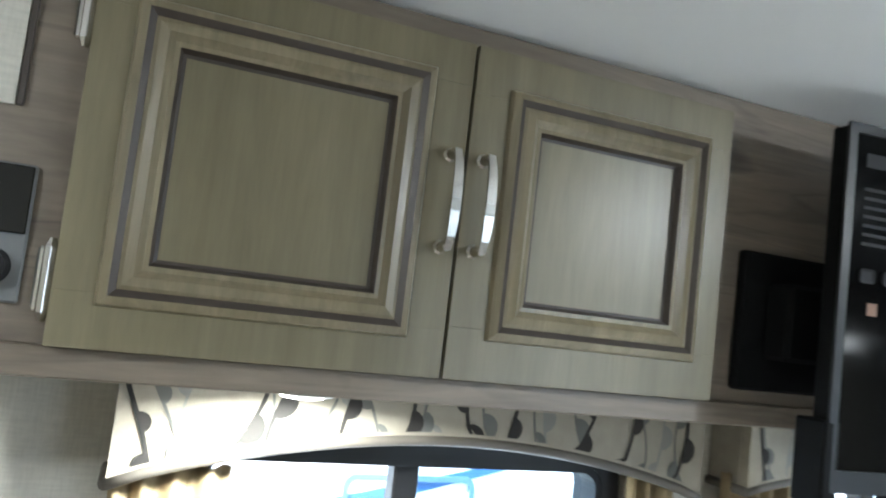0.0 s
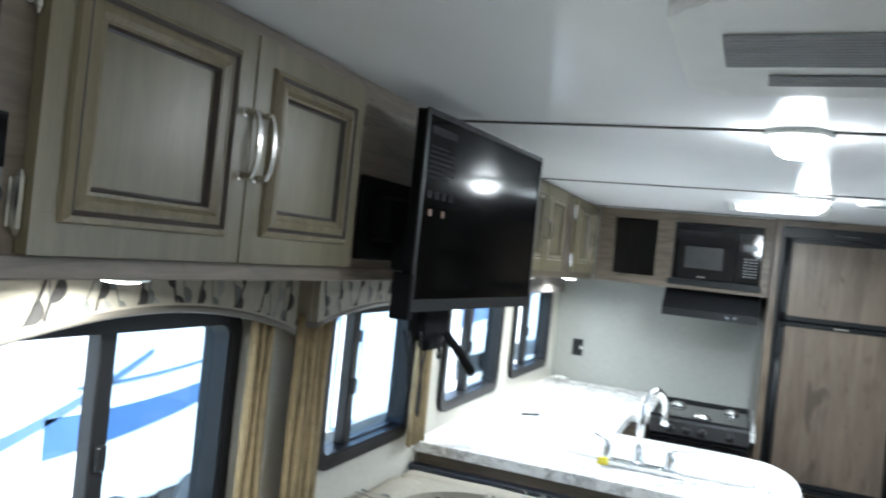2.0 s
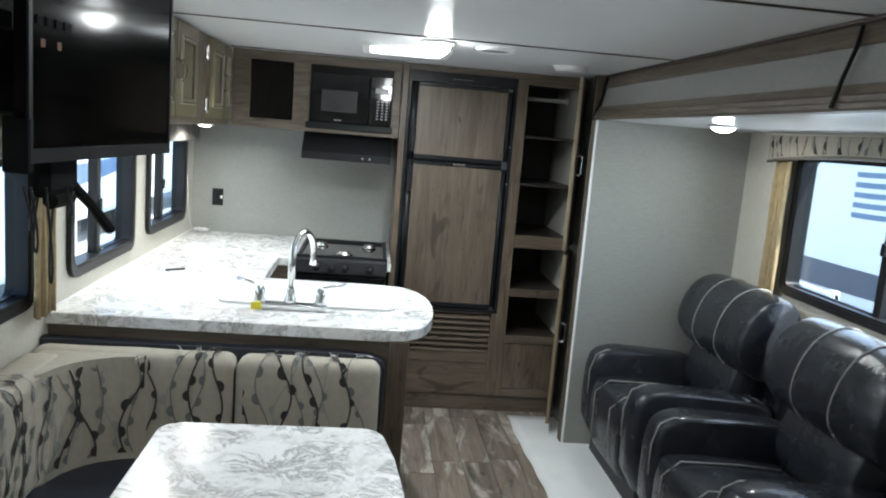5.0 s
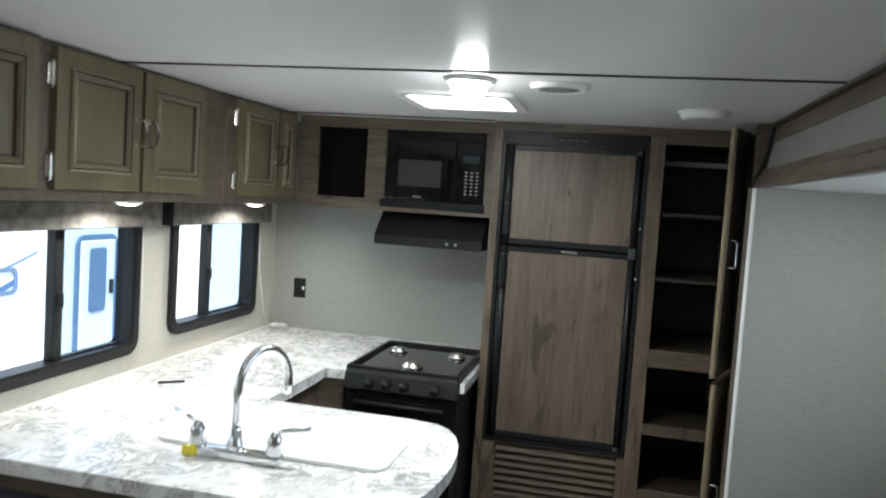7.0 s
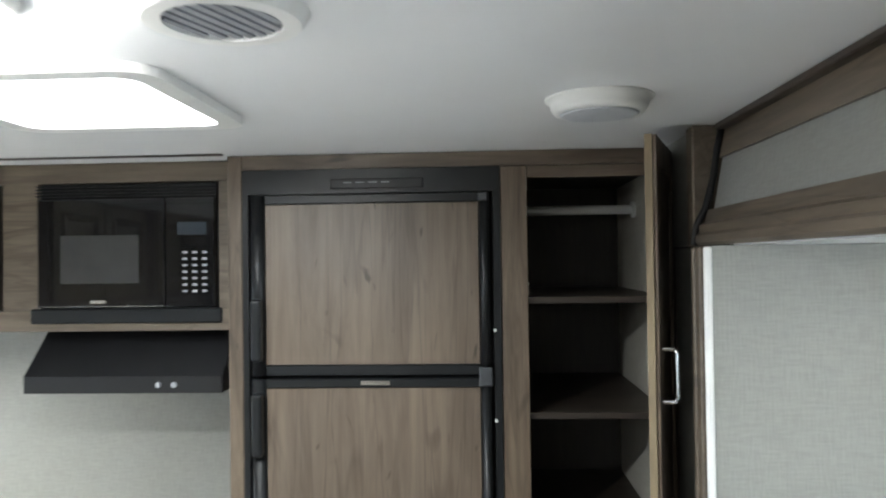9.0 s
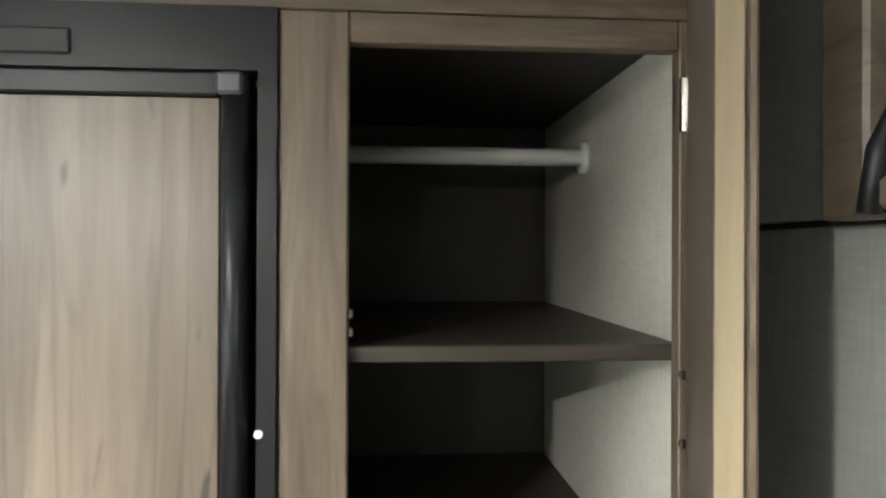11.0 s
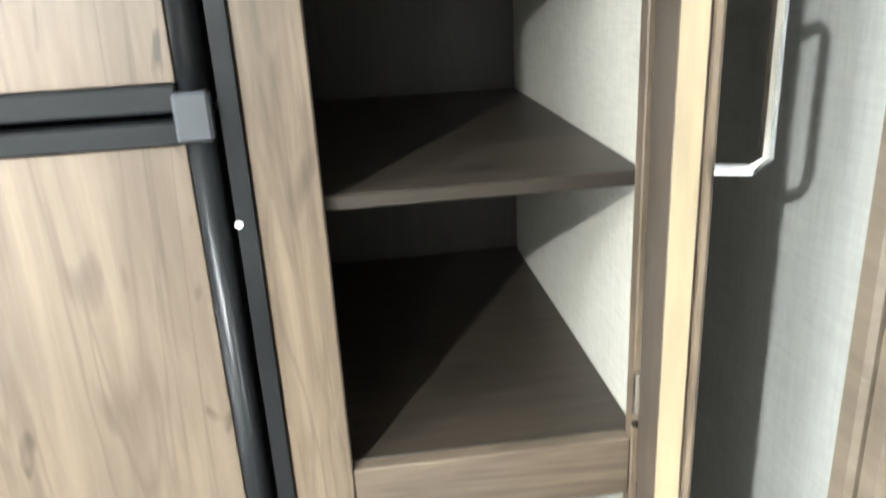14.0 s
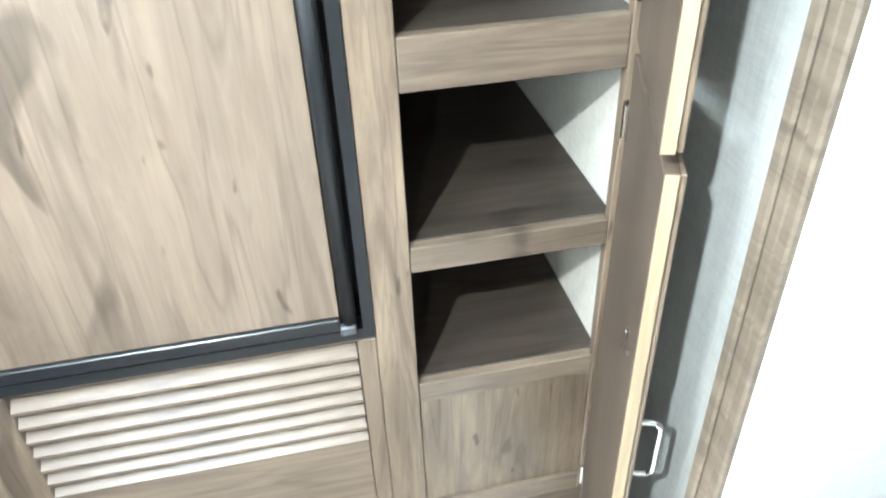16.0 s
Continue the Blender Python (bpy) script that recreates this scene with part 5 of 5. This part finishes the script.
def floor_sheet():
    bm = bmesh.new()
    n = 26
    tops = []
    for i in range(n + 1):
        y = 2.05 + (3.735 - 2.05) * i / n
        left = 0.860 + 0.010 * math.sin(y * 5) + 0.004 * math.sin(y * 23)
        right = 1.30 - 0.10 * max(0.0, (i - n + 7) / 7) ** 2 * 1.6
        row = []
        for k in range(7):
            f = k / 6
            x = left + (right - left) * f
            row.append((x, y, 0.0035 + 0.0035 * (1 + noise.noise(Vector((x * 9, y * 7, 0))))))
        tops.append(row)
    up = [[bm.verts.new(p) for p in row] for row in tops]
    dn = [[bm.verts.new((p[0], p[1], 0.0008)) for p in row] for row in tops]
    for i in range(n):
        for k in range(6):
            bm.faces.new((up[i][k], up[i + 1][k], up[i + 1][k + 1], up[i][k + 1]))
            bm.faces.new((dn[i][k], dn[i][k + 1], dn[i + 1][k + 1], dn[i + 1][k]))
        for k in (0, 6):
            bm.faces.new((up[i][k], dn[i][k], dn[i + 1][k], up[i + 1][k]))
    for i in (0, n):
        for k in range(6):
            bm.faces.new((up[i][k], up[i][k + 1], dn[i][k + 1], dn[i][k]))
    tagged(put("floor_sheet", bm, PAPER, None, True), "white protective sheet lying on the plank floor", "floor sheet")


floor_sheet()


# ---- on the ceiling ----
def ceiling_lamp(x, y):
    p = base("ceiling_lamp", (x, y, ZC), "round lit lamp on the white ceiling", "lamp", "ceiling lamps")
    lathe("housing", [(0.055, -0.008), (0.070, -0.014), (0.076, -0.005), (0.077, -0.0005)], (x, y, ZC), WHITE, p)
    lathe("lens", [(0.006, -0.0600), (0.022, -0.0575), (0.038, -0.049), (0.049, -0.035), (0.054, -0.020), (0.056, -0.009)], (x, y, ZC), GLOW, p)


# Added fixture out of view, housing for the extra brightening lamp.
ceiling_lamp(*UNSEEN_LAMP)
ceiling_lamp(*LAMP1)
ceiling_lamp(*LAMP2)


def skylight():
    s = base("skylight", (0.08, 3.13, ZC), "bright white ceiling skylight with rounded frame", "skylight")
    bm = bmesh.new()
    add_ring(bm, rounded(-0.125, 2.945, 0.285, 3.365, 0.05), rounded(-0.090, 2.980, 0.250, 3.330, 0.035), "z", ZC - 0.014, ZC - 0.0005)
    put("frame", bm, WHITE, s)
    prism("lens", rounded(-0.0895, 2.9805, 0.2495, 3.3295, 0.035), "z", ZC - 0.008, ZC - 0.001, SKYGLOW, s)


skylight()


def round_vent(x, y):
    v = base("ceiling_vent", (x, y, ZC), "round white ceiling vent with slanted louvers", "vent")
    bm = bmesh.new()
    add_ring(bm, [(x + 0.088 * math.cos(6.2832 * k / 32), y + 0.088 * math.sin(6.2832 * k / 32)) for k in range(32)],
             [(x + 0.060 * math.cos(6.2832 * k / 32), y + 0.060 * math.sin(6.2832 * k / 32)) for k in range(32)], "z", ZC - 0.0005, ZC - 0.014)
    for w in bm.verts:
        if w.co.z < ZC - 0.01 and (Vector((w.co.x - x, w.co.y - y))).length > 0.08:
            w.co.x, w.co.y = x + (w.co.x - x) * 0.90, y + (w.co.y - y) * 0.90
    put("rim", bm, WHITE, v, False)
    lathe("back", [(0.0595, -0.003), (0.0595, -0.001)], (x, y, ZC), BLACK, v)
    bm = bmesh.new()
    for k in range(8):
        o = -0.049 + k * 0.014
        half = math.sqrt(max(0.0, 0.058 ** 2 - o * o))
        add_box(bm, (x + o - 0.0042, y - half, ZC - 0.012), (x + o + 0.0042, y + half, ZC - 0.006), 0, 1,
                Matrix.Translation((x, y, 0)) @ Matrix.Rotation(radians(-20), 4, "Z") @ Matrix.Translation((-x, -y, 0)))
    put("louver", bm, GREYPL, v, False, True)


round_vent(0.442, 2.775)


def alarm(x, y):
    a = base("smoke_alarm", (x, y, ZC), "round white ceiling alarm with a grey face", "alarm")
    lathe("cover", [(0.064, -0.026), (0.072, -0.0245), (0.077, -0.017), (0.079, -0.005), (0.086, -0.004), (0.087, -0.0005)], (x, y, ZC), WHITE, a, 36)
    lathe("face", [(0.058, -0.0285), (0.063, -0.0265)], (x, y, ZC), plain("alarm_face", (0.55, 0.57, 0.6), 0.5), a, 36)


alarm(0.892, 3.243)


def air_conditioner():
    a = base("air_conditioner", (0.12, 0.62, ZC), "white ceiling air conditioner with grey grilles", "air conditioner")
    prism("shroud", rounded(-0.12, 0.36, 0.335, 0.82, 0.05), "z", ZC - 0.038, ZC - 0.0005, WHITE, a, 0.014, 3)
    bm = bmesh.new()
    for k in range(11):
        add_box(bm, (-0.058, 0.482 + k * 0.0130, ZC - 0.044), (0.272, 0.491 + k * 0.0130, ZC - 0.0385), 0.001)
    put("grille", bm, GREYPL, a, False, True)
    bm = bmesh.new()
    for k in range(5):
        add_box(bm, (0.0, 0.680 + k * 0.0120, ZC - 0.043), (0.215, 0.687 + k * 0.0120, ZC - 0.0385), 0.001)
    put("outlet_grille", bm, GREYPL, a, False, True)


air_conditioner()

# ---- outside ----
GROUND = plain("gravel_lot", (0.42, 0.41, 0.39), 0.9, 0, 0.2, 3, 0.6)
RVWHITE = plain("trailer_gelcoat", (0.85, 0.86, 0.86), 0.25, 0, 0.03, 1.5)
RVBLUE = plain("trailer_stripe_blue", (0.06, 0.14, 0.30), 0.3)
RVGREY = plain("trailer_stripe_grey", (0.11, 0.19, 0.31), 0.3)
RVDARK = plain("trailer_skirt_blue", (0.035, 0.055, 0.10), 0.3)
RUBBER = plain("tyre_rubber", (0.02, 0.02, 0.02), 0.8)
tagged(box("ground", (-400, -400, -0.75), (400, 400, -0.65), GROUND, None, 0), "pale gravel sales lot", "ground", "", "structure")


def swoosh(parent, x, out, y0, y1, z0, z1, w0, w1, m):
    """A curved painted stripe on a trailer's side."""
    bm = bmesh.new()
    n = 18
    rows = []
    for i in range(n + 1):
        f = i / n
        y, z = y0 + (y1 - y0) * f, z0 + (z1 - z0) * f ** 2.2
        w = w0 + (w1 - w0) * f
        rows.append([bm.verts.new((x + out * d, y, z + s)) for d, s in ((0.0005, -w), (0.004, -w), (0.004, w), (0.0005, w))])
    for one, two in zip(rows, rows[1:]):
        for k in range(4):
            bm.faces.new((one[k], one[(k + 1) % 4], two[(k + 1) % 4], two[k]))
    bm.faces.new(rows[0])
    bm.faces.new(rows[-1][::-1])
    return put("stripe", bm, m, parent)


def trailer(x, out, y0, y1, stripes, wheels, door=None, wins=(), hatches=()):
    """A neighbouring travel trailer; x: the side that faces us, out: towards us."""
    t = base("travel_trailer", (x - out * 1.2, (y0 + y1) / 2, -0.65), "white travel trailer with blue swoosh stripes", "trailer", "parked trailers")
    lo, hi = sorted((x, x - out * 2.4))
    box("body", (lo, y0, -0.25), (hi, y1, 2.75), RVWHITE, t, 0.12, 3)
    for s in stripes:
        swoosh(t, x, out, *s)
    for y in wheels:
        bm = bmesh.new()
        add_tube(bm, [(x - out * 0.02, y, -0.31), (x - out * 0.26, y, -0.31)], 0.34, 24)
        put("tyre", bm, RUBBER, t)
        bm = bmesh.new()
        add_tube(bm, [(x + out * 0.002, y, -0.31), (x - out * 0.03, y, -0.31)], 0.20, 20)
        put("rim", bm, STEEL, t)
    if door:
        a, b, c, d = door
        dd = box("door", (min(x, x + out * 0.03), a, c), (max(x, x + out * 0.03), b, d), RVWHITE, t, 0.01, 2)
        q = x + out * 0.031
        prism("door_window", rounded(a + 0.09, c + 0.66, b - 0.12, d - 0.06, 0.035), "x", min(q, q + out * 0.006), max(q, q + out * 0.006), RVGREY, dd)
        box("latch", (min(q, q + out * 0.02), b - 0.075, c + 0.80), (max(q, q + out * 0.02), b - 0.035, c + 0.92), BLACK, dd, 0.004)
        bm = bmesh.new()
        add_ring(bm, rounded(a - 0.05, c - 0.05, b + 0.05, d + 0.05, 0.1), rounded(a - 0.005, c - 0.005, b + 0.005, d + 0.005, 0.08), "x", x + out * 0.001, x + out * 0.018)
        put("door_frame", bm, RVGREY, t)
    for a, b, c, d in wins:
        prism("window", rounded(a, c, b, d, 0.06), "x", min(x, x + out * 0.012), max(x, x + out * 0.012), BLACK if d - c > 0.3 else RVGREY, t)
    for a, b, c, d in hatches:
        bm = bmesh.new()
        add_ring(bm, rounded(a, c, b, d, 0.06), rounded(a + 0.03, c + 0.03, b - 0.03, d - 0.03, 0.04), "x", x + out * 0.001, x + out * 0.014)
        put("hatch", bm, RVGREY, t)
    return t


trailer(-3.6, 1, -3.5, 9.2, ((-3.0, 2.2, 0.30, 0.95, 0.10, 0.02, RVBLUE), (0.6, 3.4, 0.15, 0.80, 0.07, 0.02, RVGREY), (2.6, 5.2, 0.35, 0.85, 0.12, 0.02, RVBLUE),
                              (2.8, 5.4, 0.62, 1.05, 0.012, 0.008, RVGREY)), (3.15, 3.95), (5.85, 6.27, -0.15, 1.11),
        ((1.1, 1.75, 1.32, 1.95), (10.2, 10.9, 1.2, 1.7)), ((1.2, 1.9, 0.35, 0.85), (4.9, 5.2, 0.75, 0.95)))
trailer(-4.6, 1, 9.9, 20.0, ((10.4, 18.0, 0.5, 1.2, 0.2, 0.03, RVBLUE),), (14.0, 14.9), None, ((11.0, 11.8, 1.3, 2.0), (13.0, 14.2, 1.4, 2.0)), ())
trailer(6.2, -1, 1.2, 16.0, ((13.5, 2.0, 0.12, 0.42, 0.22, 0.10, RVDARK), *[(8.75, 7.95, 1.02 + 0.13 * k, 1.04 + 0.13 * k, 0.035, 0.035, RVGREY) for k in range(5)]),
        (6.0, 6.9), None, ((7.0, 7.7, 0.95, 1.65),), ((4.0, 4.9, 0.2, 0.8),))


def swirl():
    """An oval emblem, as plain rings, on the trailer by the slide-out window."""
    bm = bmesh.new()
    for ry, rz in ((0.62, 0.34), (0.45, 0.22)):
        outer = [(10.35 + ry * math.cos(6.2832 * k / 40), 1.28 + rz * math.sin(6.2832 * k / 40)) for k in range(40)]
        inner = [(10.35 + (ry - 0.06) * math.cos(6.2832 * k / 40), 1.28 + (rz - 0.045) * math.sin(6.2832 * k / 40)) for k in range(40)]
        add_ring(bm, outer, inner, "x", 6.199, 6.193)
    ob = put("emblem", bm, RVGREY, bpy.data.objects["travel_trailer.002"])
    return ob


swirl()


def fence():
    f = base("fence", (5.0, 8.5, -0.65), "white picket railing outside the window", "fence")
    boxes("rail", [((4.98, 7.0, z), (5.03, 10.2, z + 0.06)) for z in (-0.40, 0.20)], WHITE, f, 0.004)
    boxes("post", [((4.97, 7.0 + k * 1.04, -0.65), (5.04, 7.08 + k * 1.04, 0.30)) for k in range(4)], WHITE, f, 0.004)
    bm = bmesh.new()
    add_box(bm, (4.99, -0.03, -0.34), (5.02, 0.03, 0.20), 0.003)
    me = bpy.data.meshes.new("picket")
    bm.to_mesh(me)
    bm.free()
    me.materials.append(WHITE)
    for k in range(19):
        p = new("picket", me)
        p.parent, p.matrix_parent_inverse = f, f.matrix_basis.inverted()
        p.location = (0, 7.16 + k * 0.16, 0)


fence()
planks()
